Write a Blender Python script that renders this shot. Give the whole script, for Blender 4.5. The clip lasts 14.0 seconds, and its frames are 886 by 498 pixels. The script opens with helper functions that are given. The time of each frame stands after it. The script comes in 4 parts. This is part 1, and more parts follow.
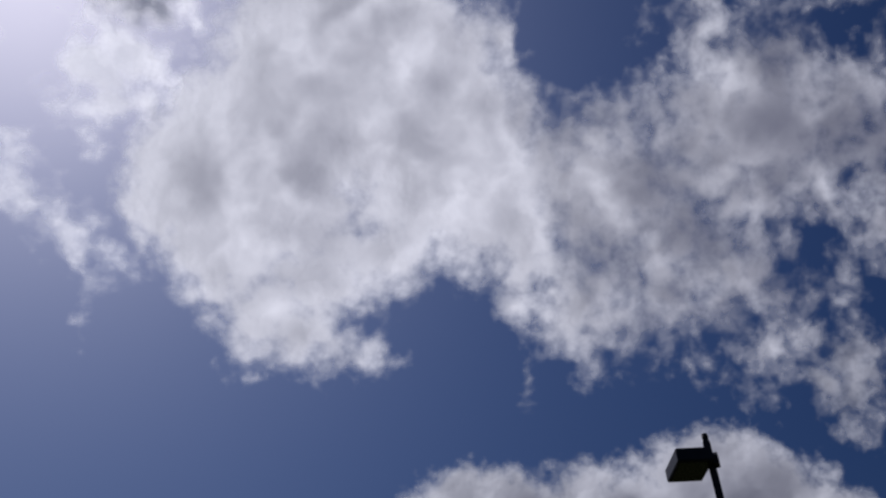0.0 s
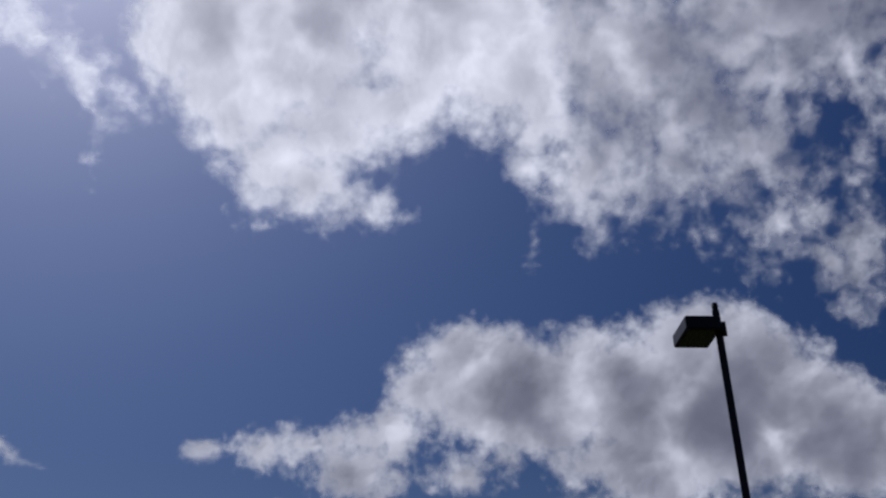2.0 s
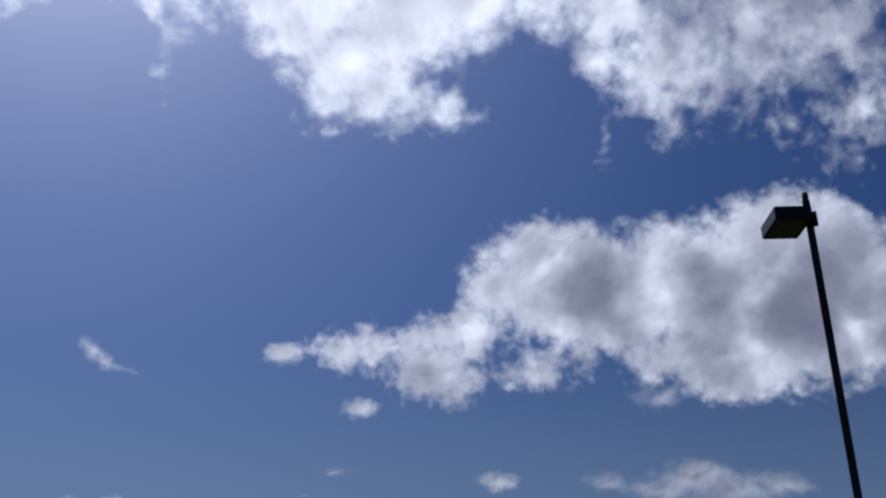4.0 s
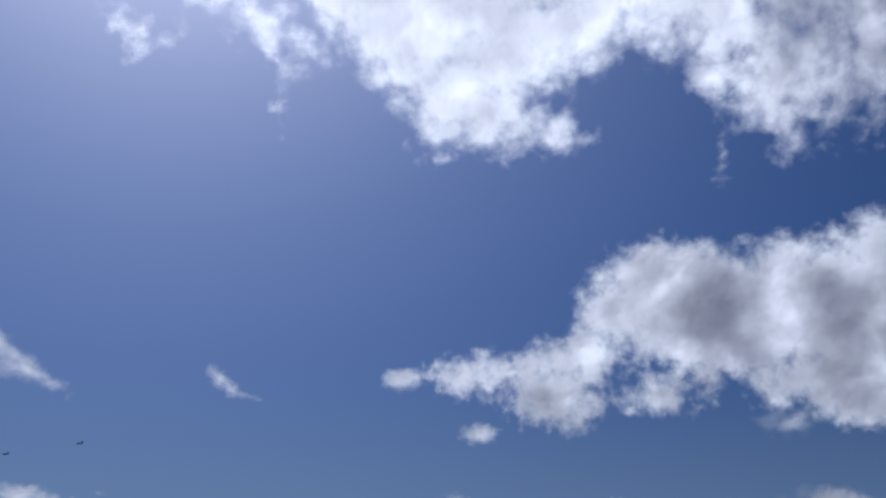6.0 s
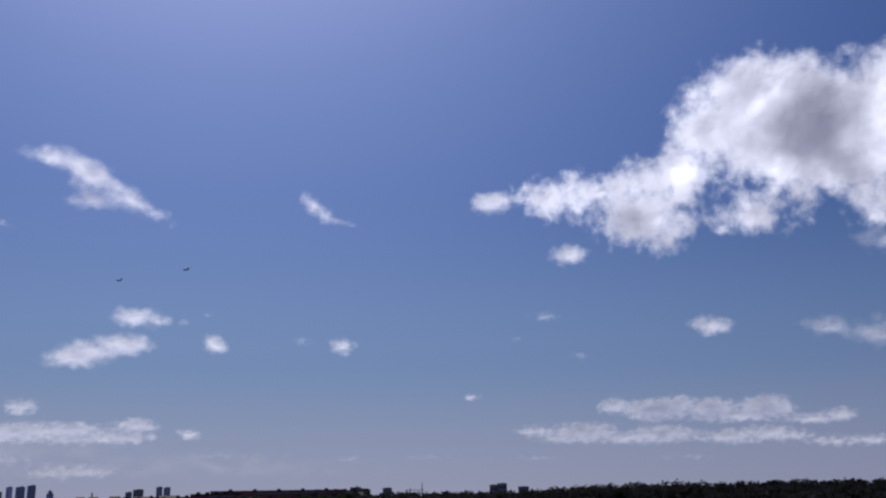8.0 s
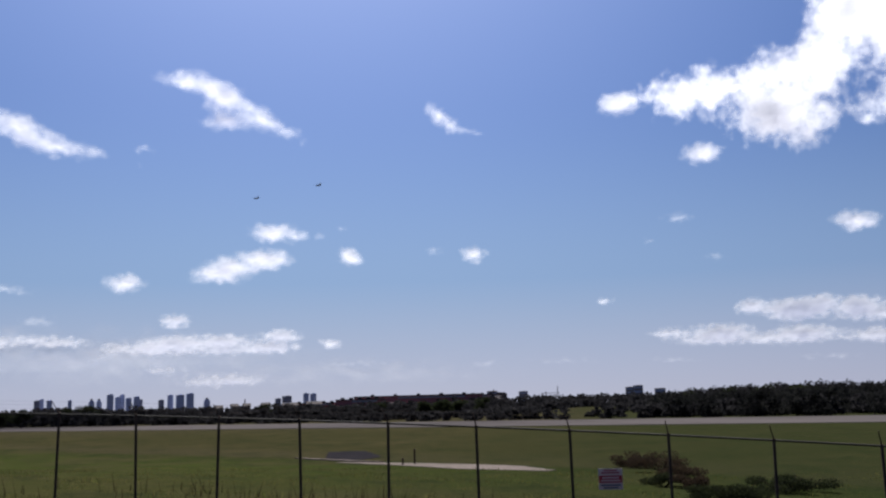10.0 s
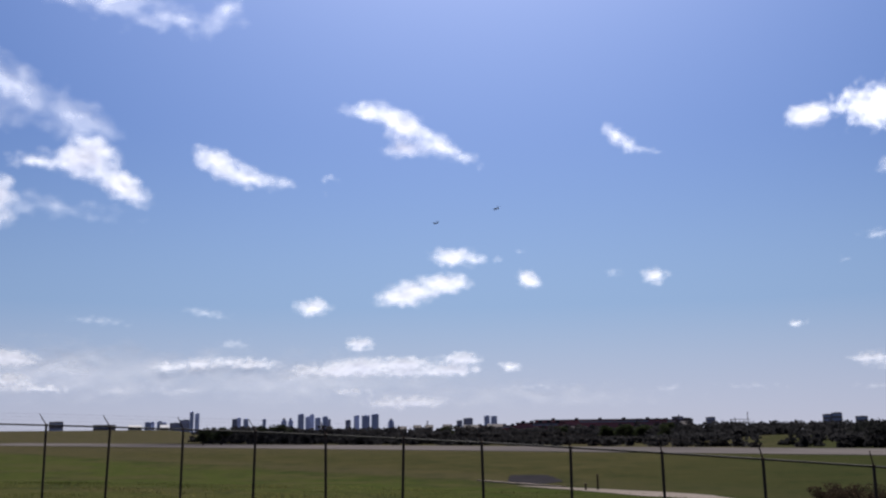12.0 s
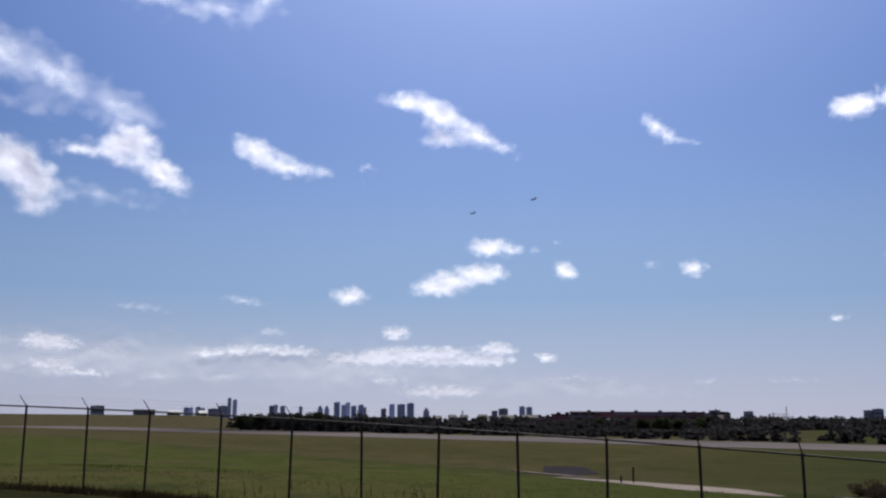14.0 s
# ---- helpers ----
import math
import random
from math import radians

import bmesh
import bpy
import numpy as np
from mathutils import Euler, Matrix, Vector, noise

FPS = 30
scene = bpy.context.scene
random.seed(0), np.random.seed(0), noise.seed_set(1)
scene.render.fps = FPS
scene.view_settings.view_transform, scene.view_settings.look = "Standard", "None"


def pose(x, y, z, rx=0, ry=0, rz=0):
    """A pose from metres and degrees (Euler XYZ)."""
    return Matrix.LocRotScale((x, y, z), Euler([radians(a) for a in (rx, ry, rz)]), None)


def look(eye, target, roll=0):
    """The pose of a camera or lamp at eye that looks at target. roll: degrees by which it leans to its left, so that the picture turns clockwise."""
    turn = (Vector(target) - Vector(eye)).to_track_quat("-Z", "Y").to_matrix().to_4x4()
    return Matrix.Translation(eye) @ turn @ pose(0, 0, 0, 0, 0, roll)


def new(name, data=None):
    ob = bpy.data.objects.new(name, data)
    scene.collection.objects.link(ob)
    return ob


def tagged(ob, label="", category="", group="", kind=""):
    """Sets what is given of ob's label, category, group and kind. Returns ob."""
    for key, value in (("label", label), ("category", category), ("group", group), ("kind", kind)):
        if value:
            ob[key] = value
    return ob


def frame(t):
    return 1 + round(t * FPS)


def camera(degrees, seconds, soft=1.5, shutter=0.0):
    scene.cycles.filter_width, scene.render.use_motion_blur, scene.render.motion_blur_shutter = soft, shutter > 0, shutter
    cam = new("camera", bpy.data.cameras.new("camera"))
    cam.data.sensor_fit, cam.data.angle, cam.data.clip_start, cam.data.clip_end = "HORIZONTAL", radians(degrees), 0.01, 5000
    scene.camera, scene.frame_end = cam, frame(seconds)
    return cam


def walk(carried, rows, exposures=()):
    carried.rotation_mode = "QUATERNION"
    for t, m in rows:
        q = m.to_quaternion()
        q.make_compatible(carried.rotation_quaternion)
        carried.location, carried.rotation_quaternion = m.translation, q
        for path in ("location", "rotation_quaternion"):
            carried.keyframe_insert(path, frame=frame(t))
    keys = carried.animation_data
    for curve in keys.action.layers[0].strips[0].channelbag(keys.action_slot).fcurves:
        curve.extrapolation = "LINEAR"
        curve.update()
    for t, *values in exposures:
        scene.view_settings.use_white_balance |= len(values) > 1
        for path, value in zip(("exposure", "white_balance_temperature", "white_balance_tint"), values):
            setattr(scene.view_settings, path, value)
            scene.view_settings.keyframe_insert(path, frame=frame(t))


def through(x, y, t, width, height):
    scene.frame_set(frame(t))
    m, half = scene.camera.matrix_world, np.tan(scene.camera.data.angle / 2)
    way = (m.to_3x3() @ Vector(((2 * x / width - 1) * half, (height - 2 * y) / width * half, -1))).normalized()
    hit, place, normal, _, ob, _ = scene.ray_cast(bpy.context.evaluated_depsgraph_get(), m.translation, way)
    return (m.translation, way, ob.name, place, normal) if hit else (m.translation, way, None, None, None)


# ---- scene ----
# camera: carried by hand, panning down and to the side while drifting slowly sideways
cam = camera(50.12, 14.0, soft=2.3)
PATH = [
    (0, pose(1.330, 0, 1.6, 127.98, 5.97, -0.68)),
    (0.5, pose(1.282, 0, 1.6, 126.97, 5.45, -3.32)),
    (1, pose(1.235, 0, 1.6, 125.07, 4.69, -3.23)),
    (1.5, pose(1.188, 0, 1.6, 121.60, 3.28, -1.64)),
    (2, pose(1.140, 0, 1.6, 119.31, 3.14, -1.85)),
    (2.5, pose(1.093, 0, 1.6, 116.97, 3.28, -0.62)),
    (3, pose(1.045, 0, 1.6, 116.35, 3.84, 0.03)),
    (3.5, pose(0.998, 0, 1.6, 114.87, 3.63, -0.71)),
    (3.7, pose(0.979, 0, 1.6, 113.51, 3.40, 0.71)),
    (5.8, pose(0.620, 0, 1.6, 114.13, 1.79, 7.59)),
    (6, pose(0.575, 0, 1.6, 115.32, 1.40, 9.73)),
    (6.5, pose(0.470, 0, 1.6, 112.86, -0.26, 11.50)),
    (7, pose(0.370, 0, 1.6, 111.51, 1.86, 8.49)),
    (7.5, pose(0.280, 0, 1.6, 109.03, 1.24, 11.77)),
    (8, pose(0.205, 0, 1.6, 104.82, 0.92, 15.19)),
    (8.2, pose(0.180, 0, 1.6, 102.68, 1.11, 16.85)),
    (10.3, pose(0.130, 0, 1.6, 98.93, 1.21, 26.05)),
    (10.5, pose(0.130, 0, 1.6, 98.89, 0.66, 28.63)),
    (11, pose(0.120, 0, 1.6, 100.19, 0.39, 30.97)),
    (11.5, pose(0.110, 0, 1.6, 99.62, -0.19, 31.89)),
    (12, pose(0.100, 0, 1.6, 100.96, 0.54, 33.98)),
    (12.5, pose(0.080, 0, 1.6, 101.57, 1.81, 35.16)),
    (13, pose(0.080, 0, 1.6, 101.82, 1.27, 34.90)),
    (13.5, pose(0.080, 0, 1.6, 101.75, 0.62, 34.10)),
    (14, pose(0.080, 0, 1.6, 100.36, -0.40, 36.06)),
]
walk(cam, PATH, exposures=[
    (0, -0.93, 5900, 16), (2.5, -0.66, 5750, 14), (3.5, -0.44, 5650, 13), (6.5, -0.34, 5500, 12), (8.0, 0.0, 5800, 18), (9.2, 0.40, 5950, 13), (10.5, 0.72, 6200, 12), (11.5, 0.72, 6200, 12), (12.5, 0.80, 6250, 12), (13.5, 0.82, 6250, 12), (14, 0.68, 6200, 12)])

# ---- sky and sun ----
SUN_YAW, SUN_EL = 31.0, 54.5          # degrees to the left of ahead, degrees up
world = bpy.data.worlds.new("sky")
scene.world = world
world.use_nodes = True
wn = world.node_tree.nodes
sky = wn.new("ShaderNodeTexSky")
sky.sky_type, sky.sun_disc = "NISHITA", False
sky.sun_elevation, sky.sun_rotation = radians(SUN_EL), radians(-SUN_YAW)
sky.altitude, sky.air_density, sky.dust_density, sky.ozone_density = 0, 1.0, 1.6, 6.0
wn["Background"].inputs["Strength"].default_value = 0.044
clear_air = wn.new("ShaderNodeHueSaturation")
clear_air.inputs["Saturation"].default_value, clear_air.inputs["Hue"].default_value = 1.22, 0.505
haze = wn.new("ShaderNodeRGB")                    # moist air low over the horizon: pale, with little colour
haze.outputs[0].default_value = (9.6, 9.5, 9.5, 1)
low_blue, thin, bottom = wn.new("ShaderNodeRGB"), wn.new("ShaderNodeMapRange"), wn.new("ShaderNodeMix")
low_blue.outputs[0].default_value = (4.9, 7.0, 9.2, 1)
bottom.data_type = "RGBA"
thin.inputs["From Min"].default_value, thin.inputs["From Max"].default_value = -0.01, 0.13
up_dir, split, low, air = wn.new("ShaderNodeTexCoord"), wn.new("ShaderNodeSeparateXYZ"), wn.new("ShaderNodeMapRange"), wn.new("ShaderNodeMix")
air.data_type, low.interpolation_type = "RGBA", "SMOOTHSTEP"
low.inputs["From Min"].default_value, low.inputs["From Max"].default_value = 0.02, 0.32
world.node_tree.links.new(sky.outputs["Color"], clear_air.inputs["Color"])
for a, b in ((haze.outputs["Color"], bottom.inputs["A"]), (low_blue.outputs["Color"], bottom.inputs["B"]), (split.outputs["Z"], thin.inputs["Value"]), (thin.outputs["Result"], bottom.inputs["Factor"]), (bottom.outputs["Result"], air.inputs["A"]), (up_dir.outputs["Generated"], split.inputs[0]),
             (split.outputs["Z"], low.inputs["Value"]), (low.outputs["Result"], air.inputs["Factor"]),
             (clear_air.outputs["Color"], air.inputs["B"])):
    world.node_tree.links.new(a, b)
# bright, pale air round the sun, thinning out with the angle from it; deeper blue far from it
towards, angle, decay, bend, turned, fade, gain, lit_air = (wn.new("ShaderNodeVectorMath"), wn.new("ShaderNodeMath"), wn.new("ShaderNodeMath"), wn.new("ShaderNodeMath"), wn.new("ShaderNodeMath"), wn.new("ShaderNodeMath"), wn.new("ShaderNodeVectorMath"), wn.new("ShaderNodeVectorMath"))
towards.operation, angle.operation, decay.operation, fade.operation, gain.operation, lit_air.operation = "DOT_PRODUCT", "ARCCOSINE", "MULTIPLY", "EXPONENT", "MULTIPLY_ADD", "MULTIPLY"
sy, se = radians(SUN_YAW), radians(SUN_EL)
towards.inputs[1].default_value = (-math.sin(sy) * math.cos(se), math.cos(sy) * math.cos(se), math.sin(se))
decay.inputs[1].default_value, bend.inputs[1].default_value, turned.inputs[1].default_value = 1 / radians(42), 1.6, -1.0
bend.operation, turned.operation = "POWER", "MULTIPLY"
gain.inputs[1].default_value, gain.inputs[2].default_value = (1.64, 1.60, 1.45), (0.41, 0.42, 0.56)
for a, b in ((up_dir.outputs["Generated"], towards.inputs[0]), (towards.outputs["Value"], angle.inputs[0]), (angle.outputs[0], decay.inputs[0]), (decay.outputs[0], bend.inputs[0]), (bend.outputs[0], turned.inputs[0]), (turned.outputs[0], fade.inputs[0]), (fade.outputs[0], gain.inputs[0]),
             (gain.outputs[0], lit_air.inputs[0]), (air.outputs["Result"], lit_air.inputs[1]), (lit_air.outputs[0], wn["Background"].inputs["Color"])):
    world.node_tree.links.new(a, b)


def bearing(yaw, el=0.0, dist=1.0):
    """A place seen from above the origin's ground, by degrees to the left, degrees up and metres."""
    a, b = radians(yaw), radians(el)
    return Vector((-math.sin(a) * math.cos(b), math.cos(a) * math.cos(b), math.sin(b))) * dist


sun = new("sun", bpy.data.lights.new("sun", "SUN"))
sun.data.energy, sun.data.angle, sun.data.color = 5.0, radians(0.53), (1.0, 0.96, 0.9)
sun.matrix_world = look(bearing(SUN_YAW, SUN_EL, 500), (0, 0, 0))


# ---- materials ----
def nodes_of(name):
    m = bpy.data.materials.new(name)
    m.use_nodes = True
    return m, m.node_tree.nodes, m.node_tree.links, m.node_tree.nodes["Principled BSDF"]


def noise_tex(n, l, scale, detail=4.0, coord="Object", rough=0.55):
    tc, tx = n.new("ShaderNodeTexCoord"), n.new("ShaderNodeTexNoise")
    tx.inputs["Scale"].default_value, tx.inputs["Detail"].default_value, tx.inputs["Roughness"].default_value = scale, detail, rough
    l.new(tc.outputs[coord], tx.inputs["Vector"])
    return tx.outputs["Fac"]


def mix_col(n, l, fac, a, b):
    mx = n.new("ShaderNodeMix")
    mx.data_type = "RGBA"
    for sock, v in ((mx.inputs["Factor"], fac), (mx.inputs["A"], a), (mx.inputs["B"], b)):
        if isinstance(v, bpy.types.NodeSocket):
            l.new(v, sock)
        else:
            sock.default_value = v if isinstance(v, float) else (*v, 1.0)
    return mx.outputs["Result"]


def spread(n, l, value, lo, hi, a=0.0, b=1.0, smooth=True):
    mr = n.new("ShaderNodeMapRange")
    mr.interpolation_type = "SMOOTHSTEP" if smooth else "LINEAR"
    for key, v in (("From Min", lo), ("From Max", hi), ("To Min", a), ("To Max", b)):
        mr.inputs[key].default_value = v
    l.new(value, mr.inputs["Value"])
    return mr.outputs["Result"]


def bumped(n, l, bsdf, height, strength, dist):
    bp = n.new("ShaderNodeBump")
    bp.inputs["Strength"].default_value, bp.inputs["Distance"].default_value = strength, dist
    l.new(height, bp.inputs["Height"])
    l.new(bp.outputs["Normal"], bsdf.inputs["Normal"])


def weathered(name, col, col2, rough=0.6, metal=0.0, big=0.4, small=8.0, bump=0.2, dist=0.01):
    """A surface in two tones, with blotches and grain."""
    m, n, l, b = nodes_of(name)
    f1 = spread(n, l, noise_tex(n, l, big), 0.35, 0.65)
    f2 = noise_tex(n, l, small, 6.0)
    base = mix_col(n, l, f1, col, col2)
    dark = tuple(c * 0.75 for c in col)
    out = mix_col(n, l, spread(n, l, f2, 0.5, 0.8, 0.0, 0.6), base, dark)
    l.new(out, b.inputs["Base Color"])
    b.inputs["Metallic"].default_value = metal
    b.inputs["Specular IOR Level"].default_value = 0.5 if rough < 0.7 else 0.12 if rough < 0.9 else 0.0
    l.new(spread(n, l, f2, 0.2, 0.8, max(rough - 0.12, 0.05), min(rough + 0.12, 1.0), False), b.inputs["Roughness"])
    bumped(n, l, b, f2, bump, dist)
    return m


DARK_PAINT = weathered("dark_bronze_paint", (0.035, 0.03, 0.028), (0.05, 0.042, 0.036), 0.5, 0.3, 1.5, 20)
LENS = weathered("clouded_lens", (0.05, 0.05, 0.05), (0.04, 0.04, 0.038), 0.25, 0.0, 3, 30)
GALVANISED = weathered("dull_galvanised_steel", (0.11, 0.072, 0.05), (0.075, 0.052, 0.038), 0.85, 0.0, 2, 25)
RAIL_STEEL = weathered("weathered_rail_steel", (0.062, 0.055, 0.042), (0.045, 0.040, 0.032), 0.75, 0.0, 2, 25)
CONCRETE = weathered("pale_concrete", (0.165, 0.135, 0.12), (0.125, 0.105, 0.09), 0.95, 0, 0.15, 4, 0.3)
TARMAC = weathered("worn_pale_tarmac", (0.085, 0.075, 0.071), (0.062, 0.055, 0.054), 0.97, 0, 0.02, 1.5, 0.3)
OLIVE = weathered("dark_olive_airframe_paint", (0.035, 0.038, 0.03), (0.05, 0.052, 0.04), 0.6, 0, 0.5, 4)
GLASS_DARK = weathered("dark_cockpit_glass", (0.02, 0.022, 0.025), (0.025, 0.03, 0.03), 0.1, 0, 1, 5)
# pale blue distance haze is painted into this facade colour
TOWER_A = weathered("hazed_tower_facade", (0.42, 0.46, 0.64), (0.36, 0.40, 0.57), 0.5, 0, 0.02, 0.3)
TOWER_B = weathered("grey_concrete_facade", (0.20, 0.175, 0.175), (0.16, 0.14, 0.14), 0.7, 0, 0.02, 0.3)
# window bands carry the same painted haze
TOWER_GLASS = weathered("hazed_window_band", (0.28, 0.32, 0.47), (0.25, 0.29, 0.43), 0.25, 0, 0.05, 0.5)
BRICK_WALL = weathered("dark_red_cladding", (0.44, 0.18, 0.17), (0.37, 0.15, 0.14), 0.8, 0, 0.05, 0.6)
PALE_WALL = weathered("pale_house_wall", (0.40, 0.38, 0.37), (0.32, 0.31, 0.30), 0.8, 0, 0.2, 2)
ROOF = weathered("dark_roofing", (0.07, 0.055, 0.05), (0.05, 0.045, 0.045), 0.85, 0, 0.2, 2)
BARK = weathered("dark_bark", (0.06, 0.045, 0.035), (0.04, 0.03, 0.025), 0.95, 0, 1, 6)
SIGN_WHITE = weathered("faded_white_sign", (0.95, 0.68, 0.56), (0.88, 0.60, 0.50), 0.5, 0, 3, 20)
SIGN_RED = weathered("faded_red_sign_paint", (0.60, 0.035, 0.03), (0.52, 0.045, 0.04), 0.5, 0, 3, 20)
SIGN_DARK = weathered("dark_sign_print", (0.08, 0.06, 0.07), (0.10, 0.08, 0.09), 0.5, 0, 3, 20)


def foliage(name, col, col2, through=0.4):
    m, n, l, b = nodes_of(name)
    gi = n.new("ShaderNodeNewGeometry")
    c = mix_col(n, l, gi.outputs["Random Per Island"], col, col2)
    c = mix_col(n, l, spread(n, l, noise_tex(n, l, 0.05), 0.4, 0.65), c, tuple(v * 0.6 for v in col))
    l.new(c, b.inputs["Base Color"])
    b.inputs["Roughness"].default_value = 0.95
    b.inputs["Specular IOR Level"].default_value = 0.05
    thin, both = n.new("ShaderNodeBsdfTranslucent"), n.new("ShaderNodeMixShader")
    l.new(c, thin.inputs["Color"])
    both.inputs["Fac"].default_value = through
    l.new(b.outputs[0], both.inputs[1])
    l.new(thin.outputs[0], both.inputs[2])
    l.new(both.outputs[0], n["Material Output"].inputs["Surface"])
    return m


LEAF = foliage("deep_green_leaves", (0.020, 0.026, 0.012), (0.034, 0.040, 0.017))
# leaf colour greyed to stand for the haze in front of far trees
LEAF_FAR = foliage("hazed_far_leaves", (0.027, 0.026, 0.027), (0.033, 0.031, 0.031), 0.5)
LEAF_NEAR = foliage("dark_thicket_leaves", (0.015, 0.0155, 0.015), (0.021, 0.021, 0.018), 0.45)
SHRUB_RED = foliage("reddish_brown_twigs", (0.034, 0.023, 0.015), (0.046, 0.032, 0.020))
SHRUB_GREEN = foliage("grey_green_shrub_leaves", (0.017, 0.022, 0.009), (0.030, 0.035, 0.014))
BLADE = foliage("grass_blades", (0.066, 0.078, 0.02), (0.11, 0.092, 0.036), 0.6)
WEED = foliage("dark_dry_weeds", (0.018, 0.014, 0.008), (0.035, 0.027, 0.013))

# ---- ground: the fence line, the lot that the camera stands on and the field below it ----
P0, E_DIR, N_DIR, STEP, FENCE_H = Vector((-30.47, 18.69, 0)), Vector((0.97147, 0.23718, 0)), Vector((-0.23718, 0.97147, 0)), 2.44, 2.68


def fence_bow(k):
    """How far the fence bends towards the lot, by post."""
    return -0.0233 * (k - 6) ** 2


def ramp(a, b, x):
    t = np.clip((x - a) / (b - a), 0, 1)
    return t * t * (3 - 2 * t)


def rail_z(k):
    k = np.clip(k, -4, 16)
    return 1.6 + 0.46 - 0.075 * k - 0.004 * k * k


def ground_z(x, y):
    x, y = np.asarray(x, float), np.asarray(y, float)
    k = ((x - P0.x) * E_DIR.x + (y - P0.y) * E_DIR.y) / STEP
    v = (x - P0.x) * N_DIR.x + (y - P0.y) * N_DIR.y
    base = rail_z(k) - FENCE_H
    s = ramp(0, 45, v)
    z = np.where(v > 0, base * (1 - s) - 2.0 * s, base * ramp(-25, -1, v))
    az, d = np.degrees(np.arctan2(-x, y)), np.hypot(x, y)
    z = z + 7.6 * ramp(45.0, 50.5, az) * (1 - ramp(78, 92, az)) * ramp(560, 780, d) * (1 - ramp(1000, 1600, d))
    mound = np.hypot(x + 71, y - 276)
    return z + 2.3 * np.exp(-(mound / 20) ** 2)


def field_material():
    m, n, l, b = nodes_of("rough_grass_field")
    tc = n.new("ShaderNodeTexCoord")
    dot = n.new("ShaderNodeVectorMath")
    dot.operation = "DOT_PRODUCT"
    dot.inputs[1].default_value = N_DIR
    l.new(tc.outputs["Object"], dot.inputs[0])
    wob = noise_tex(n, l, 0.035, 5.0)
    add = n.new("ShaderNodeMath")
    add.operation = "MULTIPLY_ADD"
    add.inputs[1].default_value = 40.0
    l.new(wob, add.inputs[0])
    l.new(dot.outputs["Value"], add.inputs[2])
    v = add.outputs[0]                       # about 46 at the fence, more in the field
    lawn, green, olive, straw = (0.012, 0.0115, 0.005), (0.031, 0.039, 0.0095), (0.032, 0.029, 0.0125), (0.046, 0.036, 0.023)
    edge = n.new("ShaderNodeVectorMath")           # across the shallow ditch that ends the greener grass
    edge.operation, edge.inputs[1].default_value = "DOT_PRODUCT", (0.40, 1.0, 0.0)
    l.new(tc.outputs["Object"], edge.inputs[0])
    edge_wob = n.new("ShaderNodeMath")
    edge_wob.operation, edge_wob.inputs[1].default_value = "MULTIPLY_ADD", 9.0
    l.new(noise_tex(n, l, 0.07, 4.0), edge_wob.inputs[0])
    l.new(edge.outputs["Value"], edge_wob.inputs[2])
    q = edge_wob.outputs[0]
    c = mix_col(n, l, spread(n, l, v, 48, 66, 0.6, 0.0), green, (0.044, 0.036, 0.016))
    c = mix_col(n, l, spread(n, l, q, 44, 49, 0.0, 0.6), c, (0.017, 0.021, 0.008))
    c = mix_col(n, l, spread(n, l, q, 49, 52), c, (0.040, 0.034, 0.018))
    c = mix_col(n, l, spread(n, l, q, 55, 64), c, olive)
    c = mix_col(n, l, spread(n, l, v, 150, 230, 0.0, 0.75), c, straw)
    c = mix_col(n, l, spread(n, l, v, 285, 330, 0.0, 0.6), c, (0.046, 0.038, 0.027))
    c = mix_col(n, l, spread(n, l, noise_tex(n, l, 0.12, 6.0), 0.46, 0.62, 0.0, 0.65), c, (0.046, 0.038, 0.018))
    c = mix_col(n, l, spread(n, l, noise_tex(n, l, 0.3, 7.0, rough=0.65), 0.48, 0.64, 0.0, 0.7), c, (0.014, 0.019, 0.008))
    c = mix_col(n, l, spread(n, l, noise_tex(n, l, 0.8, 7.0, rough=0.7), 0.47, 0.62, 0.0, 0.6), c, (0.050, 0.044, 0.019))
    c = mix_col(n, l, spread(n, l, noise_tex(n, l, 1.7, 6.0, rough=0.7), 0.52, 0.64, 0.0, 0.6), c, (0.013, 0.017, 0.007))
    side = n.new("ShaderNodeVectorMath")           # darker green grass towards one end of the field
    side.operation, side.inputs[1].default_value = "DOT_PRODUCT", E_DIR
    l.new(tc.outputs["Object"], side.inputs[0])
    side_wob = n.new("ShaderNodeMath")
    side_wob.operation, side_wob.inputs[1].default_value = "MULTIPLY_ADD", 24.0
    l.new(noise_tex(n, l, 0.06, 5.0), side_wob.inputs[0])
    l.new(side.outputs["Value"], side_wob.inputs[2])
    c = mix_col(n, l, spread(n, l, side_wob.outputs[0], -12, 22, 0.0, 0.6), c, (0.015, 0.021, 0.007))
    c = mix_col(n, l, spread(n, l, dot.outputs["Value"], 23.5, 25.5), lawn, c)
    fine = noise_tex(n, l, 6.0, 8.0, rough=0.7)
    c = mix_col(n, l, spread(n, l, fine, 0.4, 0.7, 0.0, 0.5), c, (0.020, 0.023, 0.011))
    l.new(c, b.inputs["Base Color"])
    b.inputs["Roughness"].default_value = 0.95
    b.inputs["Specular IOR Level"].default_value = 0.0
    bumped(n, l, b, fine, 0.6, 0.12)
    return m


